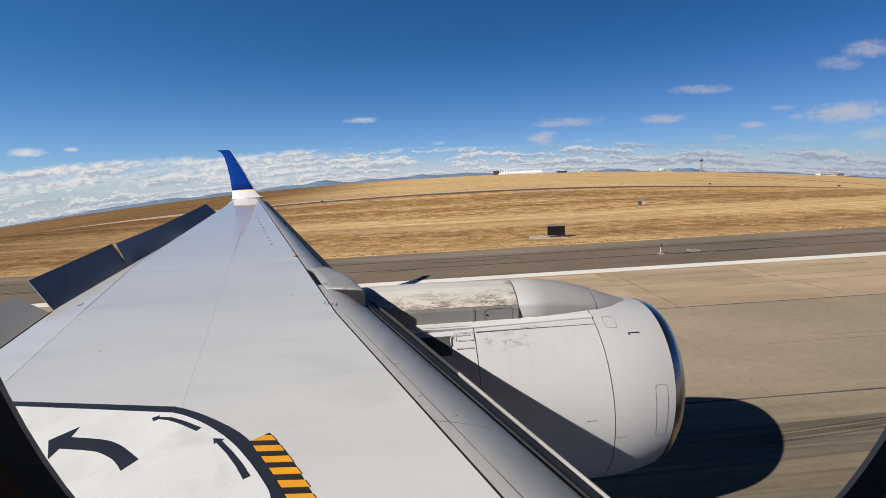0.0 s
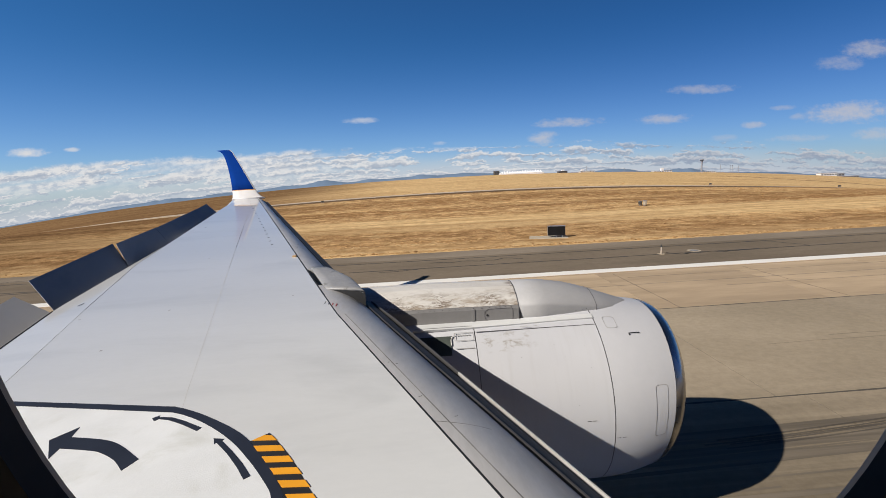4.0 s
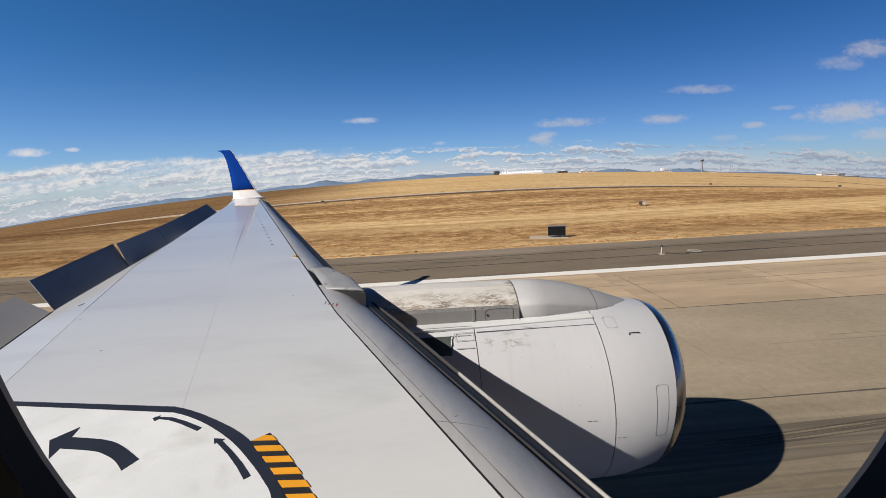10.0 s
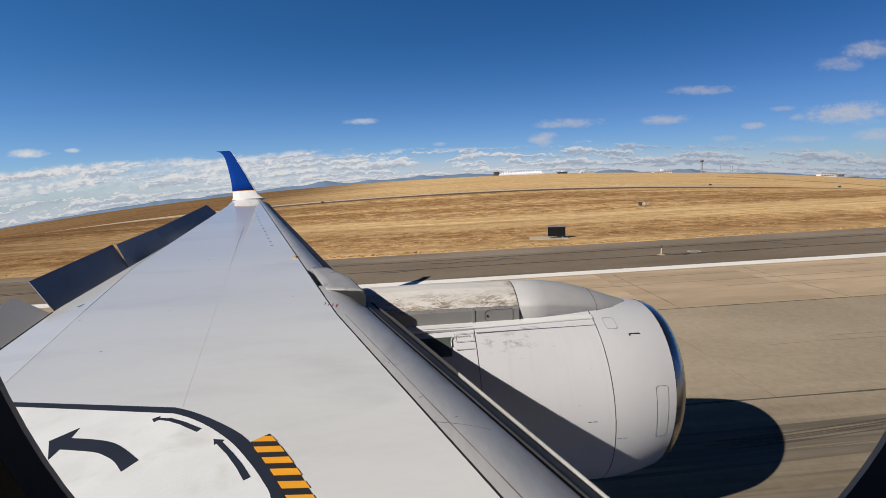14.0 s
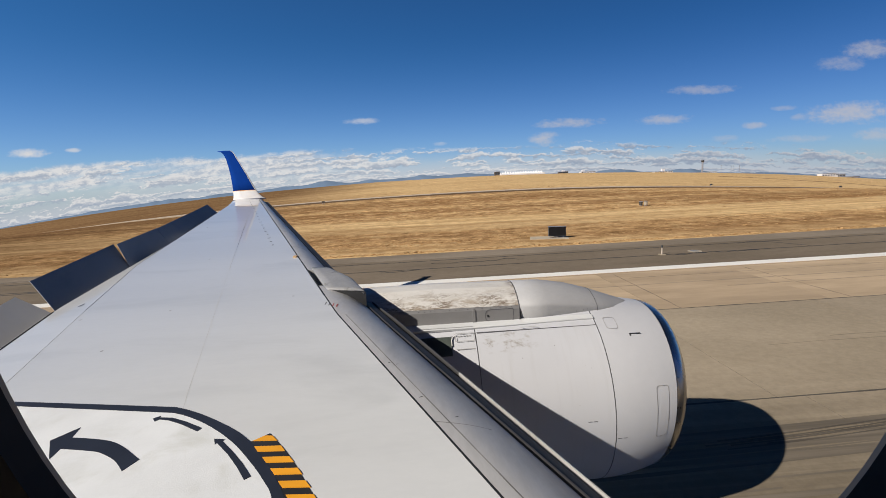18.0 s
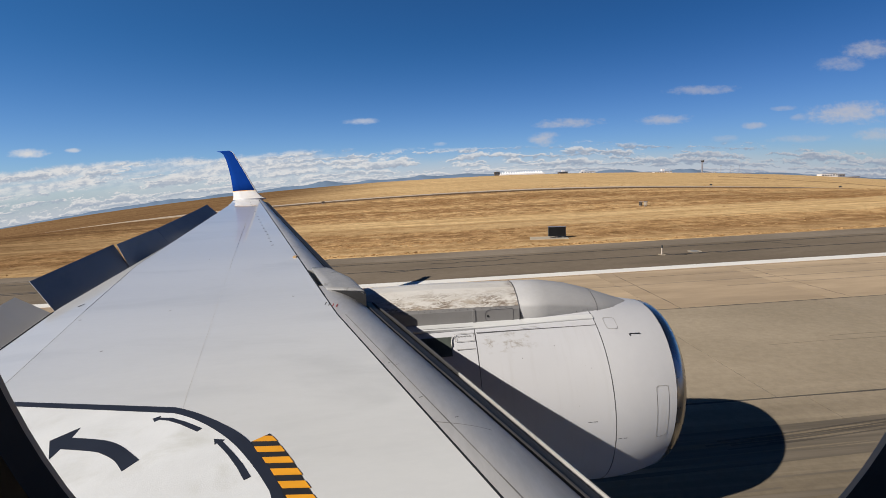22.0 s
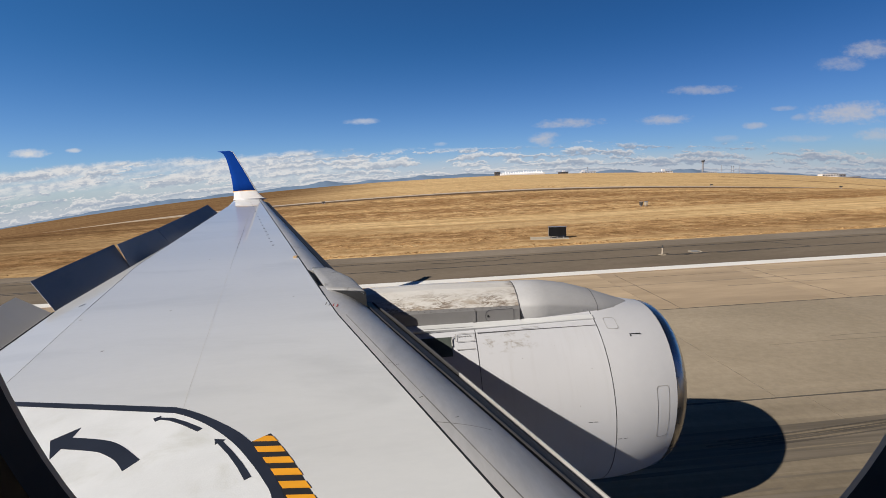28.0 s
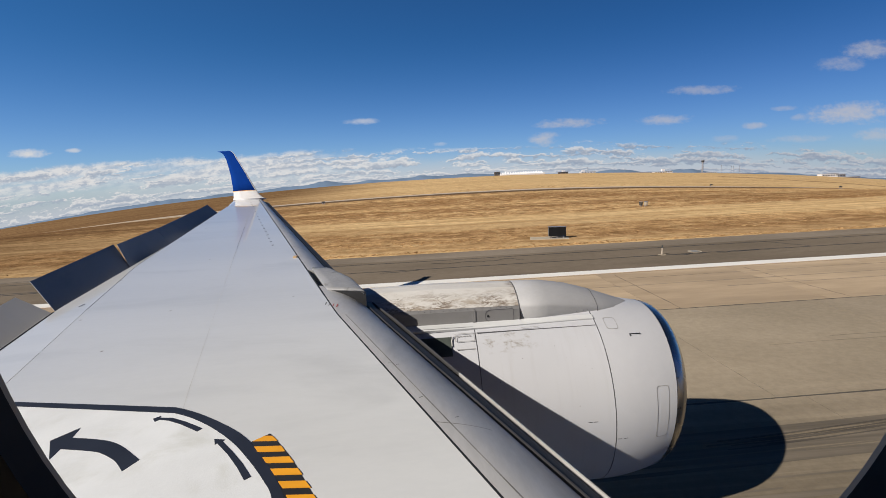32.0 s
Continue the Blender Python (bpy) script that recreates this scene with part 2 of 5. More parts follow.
COWL_SCUFFED = scuffed_cowl()
CHROME = material("polished_lip_metal", (0.56, 0.53, 0.48), 0.27, 1.0, 0.05, 3.0)
WALK_WHITE = material("rough_white_walkway", (0.73, 0.76, 0.79), 0.7, 0.0, 0.05, 2.5, 0.10, 60.0, 0.10, 160.0, stain=(0.59, 0.61, 0.60), stain_size=3.0, stain_at=(0.48, 0.80))
MARK_NAVY = material("dark_navy_marking", (0.014, 0.019, 0.034), 0.6, 0.0, 0.15, 3.0)
MARK_AMBER = material("amber_marking", (0.82, 0.36, 0.02), 0.5, 0.0, 0.08, 3.0)
# black for seams and small parts, and for painted shade in slots
SEAL = material("black_seal_and_slot_shade", (0.018, 0.019, 0.022), 0.6, 0.0, 0.2, 4.0)
# green vent interior with its shade put into the colour
VENT_DARK = material("shaded_vent_green", (0.05, 0.062, 0.056), 0.6, 0.0, 0.3, 5.0)
PANEL_LINE = material("panel_gap_grey", (0.10, 0.10, 0.11), 0.6, 0.0, 0.2, 4.0)
FINE_LINE = material("fine_panel_gap", (0.33, 0.33, 0.335), 0.6, 0.0, 0.2, 4.0)
FAINT_LINE = material("faint_panel_gap", (0.50, 0.505, 0.505), 0.6, 0.0, 0.1, 4.0)
GRIME_LINE = material("dirty_seam", (0.24, 0.235, 0.23), 0.7, 0.0, 0.35, 3.0)
BLUE = material("royal_blue_paint", (0.006, 0.043, 0.25), 0.6, 0.0, 0.04, 2.0, spec=0.0)
WINGLET_WHITE = material("winglet_white_paint", (0.72, 0.71, 0.70), 0.35, 0.0, 0.04, 2.0)
# shade on the raised panels is put into this dark tone
SPOILER = material("spoiler_shaded_grey", (0.225, 0.25, 0.30), 0.6, 0.0, 0.04, 0.9, stain=(0.20, 0.225, 0.275), stain_size=1.2, spec=0.2)
# paler copy: light on the inboard panel is put into its tone
SPOILER_LIGHT = material("spoiler_lit_grey", (0.49, 0.485, 0.48), 0.6, 0.0, 0.05, 1.5)
NOSE_GREY = material("pylon_nose_paint", (0.375, 0.38, 0.395), 0.60, 0.0, 0.06, 1.5, 0.08, 25.0, stain=(0.33, 0.325, 0.32), stain_size=3.0, stain_at=(0.6, 0.85))
CUFF_GREY = material("cuff_grey_paint", (0.30, 0.305, 0.315), 0.48, 0.0, 0.08, 2.0, 0.25, 25.0, stain=(0.15, 0.15, 0.15), stain_size=6.0, stain_at=(0.54, 0.70))
# slat rib metal; on the cuff front it is painted shade
RIB_GREY = material("dark_rib_and_cuff_shade", (0.05, 0.05, 0.056), 0.5, 0.0, 0.15, 3.0)
AMBER_DULL = material("dull_amber_plastic", (0.50, 0.33, 0.17), 0.5, 0.0, 0.1, 4.0)
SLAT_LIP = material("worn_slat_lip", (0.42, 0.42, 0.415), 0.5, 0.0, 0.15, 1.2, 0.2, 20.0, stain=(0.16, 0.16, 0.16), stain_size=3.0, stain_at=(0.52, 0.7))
# copy of the lip metal with shade put into a darker colour
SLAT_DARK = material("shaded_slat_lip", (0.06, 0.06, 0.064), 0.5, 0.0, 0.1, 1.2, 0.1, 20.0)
RED_INK = material("red_ink", (0.35, 0.06, 0.05), 0.6)
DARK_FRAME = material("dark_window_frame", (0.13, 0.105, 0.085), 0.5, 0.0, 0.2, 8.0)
REVEAL = material("grey_reveal_plastic", (0.31, 0.275, 0.24), 0.6, 0.0, 0.1, 20.0)
WINDOW_SEAL = material("black_window_seal", (0.016, 0.016, 0.022), 0.6, 0.0, 0.2, 8.0)
# unseen skin, kept dark to cut light bounced onto the engine
SKIN_GREY = material("grey_fuselage_paint", (0.31, 0.32, 0.34), 0.35, 0.0, 0.03, 1.0)
LINING = material("pale_cabin_plastic", (0.72, 0.71, 0.70), 0.6, 0.0, 0.05, 2.0)
TYRE = material("tyre_rubber", (0.02, 0.02, 0.02), 0.8)
STEEL = material("gear_steel", (0.5, 0.5, 0.52), 0.35, 0.7)

CONCRETE = material("worn_concrete", (0.36, 0.303, 0.225), 0.85, 0.0, 0.14, 0.25, 0.14, 5.0, 0.2, 60.0, stretch=(0.75, 1, 1), stain=(0.26, 0.215, 0.155), stain_size=0.3,
                    stain_at=(0.48, 0.80), spec=0.25, island=0.13)
PAD = material("pale_concrete", (0.44, 0.385, 0.30), 0.85, 0.0, 0.08, 1.0, 0.15, 10.0, spec=0.0)
JOINT = material("joint_filler", (0.085, 0.075, 0.062), 0.9, 0.0, 0.2, 2.0)
CONCRETE_BROWN = material("browned_concrete", (0.445, 0.343, 0.233), 0.85, 0.0, 0.18, 0.45, 0.16, 4.0, 0.2, 60.0, stretch=(0.2, 1.2, 1), stain=(0.31, 0.235, 0.155), stain_size=0.5,
                          stain_at=(0.48, 0.80), spec=0.25, island=0.08)
CONCRETE_DARK = material("rubber_darkened_concrete", (0.180, 0.150, 0.110), 0.85, 0.0, 0.18, 0.3, 0.25, 4.0, 0.2, 60.0, stretch=(0.45, 1.2, 1), stain=(0.125, 0.105, 0.08), stain_size=0.5,
                         stain_at=(0.42, 0.70), spec=0.25, island=0.06)


def worn_lane():
    """Tan concrete that grows darker and streakier with tyre rubber towards the middle of the runway; shade near the
    window's edge is painted in too.
    """
    m = bpy.data.materials.new("rubbered_concrete")
    m.use_nodes = True
    n = Nodes(m.node_tree)
    b = m.node_tree.nodes["Principled BSDF"]
    p = n.add("ShaderNodeNewGeometry").outputs["Position"]
    col = n.mix(n.ramp(n.noise(n.scaled(p, 0.2, 0.25, 1), 1.0, 5.0), 0.3, 0.7), (0.295, 0.248, 0.183, 1), (0.375, 0.315, 0.236, 1))
    col = n.mix(n.math("MULTIPLY", n.ramp(n.noise(n.scaled(p, 0.22, 0.3, 1), 1.0, 7.0, 0.65, distort=0.5), 0.54, 0.74), 0.40), col, (0.25, 0.207, 0.15, 1))
    streak = n.noise(n.scaled(p, 0.05, 3.2, 1), 1.0, 6.0, 0.6)
    y = n.math("ADD", n.add("ShaderNodeSeparateXYZ", {0: p}).outputs[1], n.math("MULTIPLY", n.math("SUBTRACT", n.noise(n.scaled(p, 0.05, 0.8, 0), 1.0, 5.0, 0.6), 0.5), 6.0))
    worn = n.math("MULTIPLY", n.ramp(y, 10.4, 4.4), n.ramp(streak, 0.20, 0.60), True)
    col = n.mix(n.math("MULTIPLY", worn, 0.95), col, (0.150, 0.125, 0.092, 1))
    grain = n.noise(n.scaled(p, 5.0, 6.0, 1), 1.0, 5.0, 0.75)
    col = n.mix(1.0, col, n.mix(n.ramp(grain, 0.3, 0.7), (0.91, 0.91, 0.91, 1), (1.09, 1.09, 1.09, 1)), "MULTIPLY")
    rnd = n.add("ShaderNodeObjectInfo").outputs["Random"]
    col = n.mix(1.0, col, n.mix(rnd, (0.95, 0.95, 0.95, 1), (1.05, 1.05, 1.04, 1)), "MULTIPLY")
    m.node_tree.links.new(col, b.inputs["Base Color"])
    b.inputs["Roughness"].default_value, b.inputs["Specular IOR Level"].default_value = 0.85, 0.1
    bn = n.add("ShaderNodeBump", {"Height": n.noise(p, 60.0, 4.0, 0.6), "Strength": 0.2, "Distance": 0.02})
    m.node_tree.links.new(bn.outputs[0], b.inputs["Normal"])
    return m


LANE = worn_lane()
ASPHALT = material("weathered_asphalt", (0.19, 0.158, 0.122), 0.9, 0.0, 0.14, 0.3, 0.25, 8.0, 0.3, 80.0, stretch=(0.3, 1, 1), stain=(0.14, 0.118, 0.095), stain_size=0.4, spec=0.0)
ASPHALT_PALE = material("paler_weathered_asphalt", (0.235, 0.20, 0.16), 0.9, 0.0, 0.14, 0.3, 0.25, 8.0, 0.3, 80.0, stretch=(0.3, 1, 1), stain=(0.18, 0.15, 0.12), stain_size=0.4, spec=0.0)
TAR = material("crack_tar", (0.028, 0.026, 0.024), 0.7, 0.0, 0.2, 2.0)
RUBBER_DARK = material("dark_skid_rubber", (0.085, 0.072, 0.056), 0.85, 0.0, 0.3, 1.5, stretch=(0.15, 4, 1))
RUBBER_FAINT = material("faded_rubber_band", (0.150, 0.126, 0.095), 0.85, 0.0, 0.3, 1.5, stretch=(0.15, 4, 1))
RUBBER = material("tyre_rubber_streak", (0.255, 0.21, 0.155), 0.85, 0.0, 0.3, 1.5, stretch=(0.15, 4, 1))
PAINT_WHITE = material("runway_white_paint", (0.80, 0.79, 0.75), 0.75, 0.0, 0.05, 0.8, 0.12, 6.0, stretch=(0.5, 1, 1), stain=(0.55, 0.52, 0.46), stain_size=1.0, stain_at=(0.62, 0.9))
PAINT_YELLOW = material("taxi_yellow_paint", (0.62, 0.36, 0.05), 0.75, 0.0, 0.08, 1.0)
TENT = material("white_tent_fabric", (0.85, 0.85, 0.85), 0.7, 0.0, 0.03, 0.05)
DARK_GLASS = material("dark_glass_front", (0.05, 0.06, 0.075), 0.2, 0.0, 0.1, 0.1)
BUILD_WHITE = material("white_metal_cladding", (0.72, 0.72, 0.72), 0.6, 0.0, 0.05, 0.05)
DARK_CLAD = material("dark_brown_cladding", (0.07, 0.065, 0.06), 0.5, 0.0, 0.08, 0.05)
BUILD_GREY = material("grey_cladding", (0.26, 0.27, 0.30), 0.6, 0.0, 0.08, 0.05)
TOWER = material("tower_concrete", (0.24, 0.25, 0.28), 0.7, 0.0, 0.06, 0.05)
# aerial haze is put into this blue base colour
MOUNTAIN = material("haze_blue_range", (0.165, 0.24, 0.35), 0.95, 0.0, 0.10, 0.004, stretch=(1, 1, 3), spec=0.0)
SIGN_BLACK = material("matt_black_sign_face", (0.012, 0.012, 0.013), 0.9, 0.0, 0.1, 3.0, spec=0.1)
SIGN_GREY = material("weathered_sign_metal", (0.22, 0.22, 0.21), 0.5, 0.2, 0.2, 3.0)
BOX_METAL = material("dark_sign_metal", (0.07, 0.07, 0.065), 0.5, 0.2, 0.2, 3.0)
LAMP_STEM = material("faded_cream_enamel", (0.55, 0.47, 0.38), 0.6)
TAXI_PALE = material("sun_paled_taxiway", (0.46, 0.37, 0.26), 0.95, 0.0, 0.1, 0.3, 0.2, 4.0, spec=0.0)
TAXI_GREY = material("pale_grey_concrete", (0.50, 0.43, 0.35), 0.95, 0.0, 0.1, 0.3, 0.2, 4.0, spec=0.0)
TAXI_BROWN = material("brown_asphalt", (0.15, 0.105, 0.07), 0.95, 0.0, 0.12, 0.2, 0.2, 4.0, spec=0.0)


def grass_material():
    m = bpy.data.materials.new("dry_grass")
    m.use_nodes = True
    n = Nodes(m.node_tree)
    b = m.node_tree.nodes["Principled BSDF"]
    p = n.add("ShaderNodeTexCoord").outputs["Object"]
    strips = n.noise(n.scaled(p, 0.008, 0.07, 0.02), 1.0, 4.0, 0.55)
    patch = n.noise(n.scaled(p, 0.03, 0.13, 0.1), 1.0, 8.0, 0.70, distort=0.4)
    tuft = n.noise(n.scaled(p, 0.36, 0.50, 1.0), 1.0, 8.0, 0.78)
    blade = n.noise(n.scaled(p, 1.4, 1.2, 1.0), 1.0, 6.0, 0.80)
    col = n.mix(n.ramp(strips, 0.42, 0.57), (0.335, 0.188, 0.082, 1), (0.63, 0.41, 0.195, 1))
    col = n.mix(n.math("MULTIPLY", n.ramp(patch, 0.46, 0.62), 0.85), col, (0.36, 0.21, 0.098, 1))
    col = n.mix(n.math("MULTIPLY", n.ramp(tuft, 0.50, 0.60), 0.6), col, (0.70, 0.51, 0.27, 1))
    col = n.mix(n.math("MULTIPLY", n.ramp(tuft, 0.48, 0.39), 0.75), col, (0.23, 0.135, 0.065, 1))
    col = n.mix(n.math("MULTIPLY", n.ramp(blade, 0.52, 0.62), 0.55), col, (0.20, 0.12, 0.055, 1))
    # mown strips lie smooth and pale between the rough ones
    y = n.math("ADD", n.add("ShaderNodeSeparateXYZ", {0: p}).outputs[1], n.math("MULTIPLY", n.math("SUBTRACT", n.noise(n.scaled(p, 0.02, 0.02, 0), 1.0, 4.0), 0.5), 14.0))
    mown = n.math("MULTIPLY", n.ramp(y, 38.0, 40.5), n.ramp(y, 52.0, 48.0))
    mown = n.math("ADD", mown, n.math("MULTIPLY", n.ramp(y, 104.0, 116.0), 0.95), True)
    mown = n.math("ADD", mown, n.math("MULTIPLY", n.ramp(y, 33.0, 29.0), 0.6), True)
    streak = n.noise(n.scaled(p, 0.03, 0.55, 0.1), 1.0, 7.0, 0.65)
    pale = n.mix(n.ramp(streak, 0.38, 0.64), (0.55, 0.37, 0.18, 1), (0.74, 0.54, 0.29, 1))
    col = n.mix(n.math("MULTIPLY", mown, 0.85), col, pale)
    worn = n.ramp(n.noise(n.scaled(p, 0.006, 0.045, 0.02), 1.0, 6.0, 0.6), 0.47, 0.62)
    col = n.mix(n.math("MULTIPLY", n.math("MULTIPLY", worn, 0.55), n.ramp(y, 112.0, 92.0)), col, (0.31, 0.185, 0.088, 1))
    # browner growth towards the runway's start, with the blades' shaded sides painted in
    x = n.math("ADD", n.add("ShaderNodeSeparateXYZ", {0: p}).outputs[0], n.math("MULTIPLY", n.noise(n.scaled(p, 0.01, 0.05, 0), 1.0, 4.0), 30.0))
    col = n.mix(n.math("MULTIPLY", n.ramp(x, 15.0, -45.0), 0.9), col, n.mix(n.ramp(streak, 0.35, 0.65), (0.105, 0.058, 0.029, 1), (0.215, 0.124, 0.060, 1)))
    speck = n.noise(n.scaled(p, 0.7, 0.7, 1.0), 1.0, 7.0, 0.88)
    col = n.mix(n.math("SUBTRACT", 1.0, n.math("MULTIPLY", mown, 0.45)), col, n.mix(n.ramp(speck, 0.40, 0.60), (0.68, 0.66, 0.64, 1), (1.26, 1.28, 1.30, 1)), "MULTIPLY")
    m.node_tree.links.new(col, b.inputs["Base Color"])
    b.inputs["Roughness"].default_value = 0.95
    b.inputs["Specular IOR Level"].default_value = 0.0
    h = n.math("ADD", n.math("MULTIPLY", tuft, 0.7), n.math("MULTIPLY", blade, 0.3))
    bn = n.add("ShaderNodeBump", {"Height": h, "Strength": 0.5, "Distance": 0.15})
    m.node_tree.links.new(bn.outputs[0], b.inputs["Normal"])
    return m


GRASS = grass_material()


# ---- mesh helpers ----
def empty(name, at=(0, 0, 0), **tags):
    ob = new(name)
    ob.location = at
    return tagged(ob, **tags)


def mesh_of(bm, mat, smooth=False):
    me = bpy.data.meshes.new("mesh")
    bm.normal_update()
    if smooth:
        for f in bm.faces:
            f.smooth = True
    bm.to_mesh(me)
    bm.free()
    me.materials.append(mat)
    return me


def part(name, bm, mat, parent=None, label="", smooth=False):
    ob = new(name, mesh_of(bm, mat, smooth))
    if parent is not None:
        ob.parent = parent
        ob.matrix_parent_inverse = Matrix.Translation(-world_at(parent))
    if label:
        ob["label"] = label
    return ob


def world_at(ob):
    at = Vector(ob.location)
    while ob.parent is not None:
        at += ob.matrix_parent_inverse.translation
        ob = ob.parent
        at += ob.location
    return at


def box(x0, x1, y0, y1, z0, z1, bevel=0.0, bm=None):
    bm = bm or bmesh.new()
    r = bmesh.ops.create_cube(bm, size=1.0, matrix=Matrix.LocRotScale(((x0 + x1) / 2, (y0 + y1) / 2, (z0 + z1) / 2), None, (x1 - x0, y1 - y0, z1 - z0)))
    if bevel:
        es = list({e for v in r["verts"] for e in v.link_edges})
        bmesh.ops.bevel(bm, geom=es, offset=bevel, segments=2, affect="EDGES", profile=0.5)
    return bm


def loft(rings, close=True, caps=True, bm=None):
    """Skin through rings of equally many points."""
    bm = bm or bmesh.new()
    vs = [[bm.verts.new(p) for p in ring] for ring in rings]
    k = len(vs[0])
    for a, b in zip(vs, vs[1:]):
        for i in range(k if close else k - 1):
            j = (i + 1) % k
            bm.faces.new((a[i], a[j], b[j], b[i]))
    if caps and close:
        bm.faces.new(vs[0][::-1])
        bm.faces.new(vs[-1])
    return bm


def turned(profile, axis="x", at=(0, 0, 0), steps=48, arc=(0.0, 360.0), bm=None):
    """Surface of revolution: profile rows of (along, radius)."""
    bm = bm or bmesh.new()
    full = abs(arc[1] - arc[0]) > 359
    n = steps if full else steps + 1
    rings = []
    for i in range(n):
        a = radians(arc[0] + (arc[1] - arc[0]) * i / steps)
        c, s = math.cos(a), math.sin(a)
        rings.append([bm.verts.new({"x": (at[0] + u, at[1] + r * c, at[2] + r * s), "z": (at[0] + r * c, at[1] + r * s, at[2] + u), "y": (at[0] + r * c, at[1] + u, at[2] + r * s)}[axis]) for u, r in profile])
    for i in range(n if full else n - 1):
        a, b = rings[i], rings[(i + 1) % n]
        for j in range(len(profile) - 1):
            q = [a[j], a[j + 1], b[j + 1], b[j]]
            bm.faces.new(q)
    bmesh.ops.remove_doubles(bm, verts=bm.verts, dist=1e-5)
    return bm


def plate(points, z_of, thick, bm=None):
    """A thin plate with the outline points (x, y), lying on the surface z_of."""
    bm = bm or bmesh.new()
    top = [bm.verts.new((x, y, z_of(x, y) + thick)) for x, y in points]
    low = [bm.verts.new((x, y, z_of(x, y) - 0.004)) for x, y in points]
    f = bm.faces.new(top)
    f.normal_update()
    if f.normal.z < 0:
        f.normal_flip()
    k = len(points)
    for i in range(k):
        bm.faces.new((top[i], low[i], low[(i + 1) % k], top[(i + 1) % k]))
    bmesh.ops.triangulate(bm, faces=[f])
    bmesh.ops.recalc_face_normals(bm, faces=bm.faces)
    return bm


def ribbon(points, width, z_of, thick, bm=None):
    """A flat strip of the given width along the points (x, y)."""
    bm = bm or bmesh.new()
    rows = []
    for i, p in enumerate(points):
        a, b = Vector(points[max(i - 1, 0)]), Vector(points[min(i + 1, len(points) - 1)])
        s = (b - a).normalized()
        s = Vector((-s.y, s.x)) * (width / 2 if not isinstance(width, (list, tuple)) else width[i] / 2)
        p = Vector(p)
        l, r = p + s, p - s
        rows.append([bm.verts.new((*q, z_of(*q) + h)) for q, h in ((l, thick), (r, thick), (r, -0.004), (l, -0.004))])
    for a, b in zip(rows, rows[1:]):
        for i in range(4):
            bm.faces.new((a[i], a[(i + 1) % 4], b[(i + 1) % 4], b[i]))
    bm.faces.new(rows[0])
    bm.faces.new(rows[-1][::-1])
    bmesh.ops.recalc_face_normals(bm, faces=bm.faces)
    return bm


def lerp_table(table, v):
    if v <= table[0][0]:
        a, b = table[0], table[1]
    elif v >= table[-1][0]:
        a, b = table[-2], table[-1]
    else:
        a, b = next((p, q) for p, q in zip(table, table[1:]) if p[0] <= v <= q[0])
    f = (v - a[0]) / (b[0] - a[0])
    return a[1] + (b[1] - a[1]) * f


def smooth01(v):
    v = min(1.0, max(0.0, v))
    return v * v * (3 - 2 * v)


# ---- ground ----
def lie(x, y):
    """Height of the land: flat round the runway, then bent along rays from the camera to fit its bowed horizon."""
    if y < 30:
        return 0.0
    u = max(-1.25, min(1.25, x / y))
    slope = 0.0033 * u ** 3 - 0.0586 * u ** 2 + 0.0132 * u - 0.0059
    roll = 0.25 * noise.noise((x * 0.02, y * 0.03, 0.0)) * smooth01((y - 40) / 60)
    return smooth01((y - 32) / 230) * 4.8 + smooth01((y - 32) / 100) * y * slope + roll


def make_ground():
    ys = [-4800, -2500, -1200, -500, -200, -80, -32.0, 0.0, 27.0, 27.8]
    y, step = 29.5, 1.8
    while y < 4850:
        ys.append(y)
        y += step
        step *= 1.045
    me = bpy.data.meshes.new("ground")
    verts, faces = [], []
    us = [(-1 + 2 * i / 110) for i in range(111)]
    for y in ys:
        half = max(400.0, abs(y) * 1.7)
        for u in us:
            x = half * u
            near = 27.5 < y < 30
            verts.append((x, y + (0.25 * noise.noise((x * 0.4, y, 3)) if near else 0), lie(x, y) - (0.03 if y < 27.5 else 0.0) + (0.03 if near else 0)))
    k = len(us)
    for r in range(len(ys) - 1):
        for i in range(k - 1):
            a = r * k + i
            faces.append((a, a + 1, a + k + 1, a + k))
    me.from_pydata(verts, [], faces)
    for f in me.polygons:
        f.use_smooth = True
    me.materials.append(GRASS)
    ob = new("ground", me)
    tagged(ob, "dry golden prairie grass on gently rolling airfield ground", "ground", kind="structure")
    return ob


ground = make_ground()


def flat(x, y):
    return 0.0


def tuft_material():
    m = bpy.data.materials.new("straw_tuft")
    m.use_nodes = True
    n = Nodes(m.node_tree)
    b = m.node_tree.nodes["Principled BSDF"]
    r = n.add("ShaderNodeNewGeometry").outputs["Random Per Island"]
    col = n.mix(n.ramp(r, 0.0, 1.0), (0.36, 0.22, 0.10, 1), (0.60, 0.40, 0.195, 1))
    m.node_tree.links.new(col, b.inputs["Base Color"])
    b.inputs["Roughness"].default_value = 0.95
    b.inputs["Specular IOR Level"].default_value = 0.0
    return m


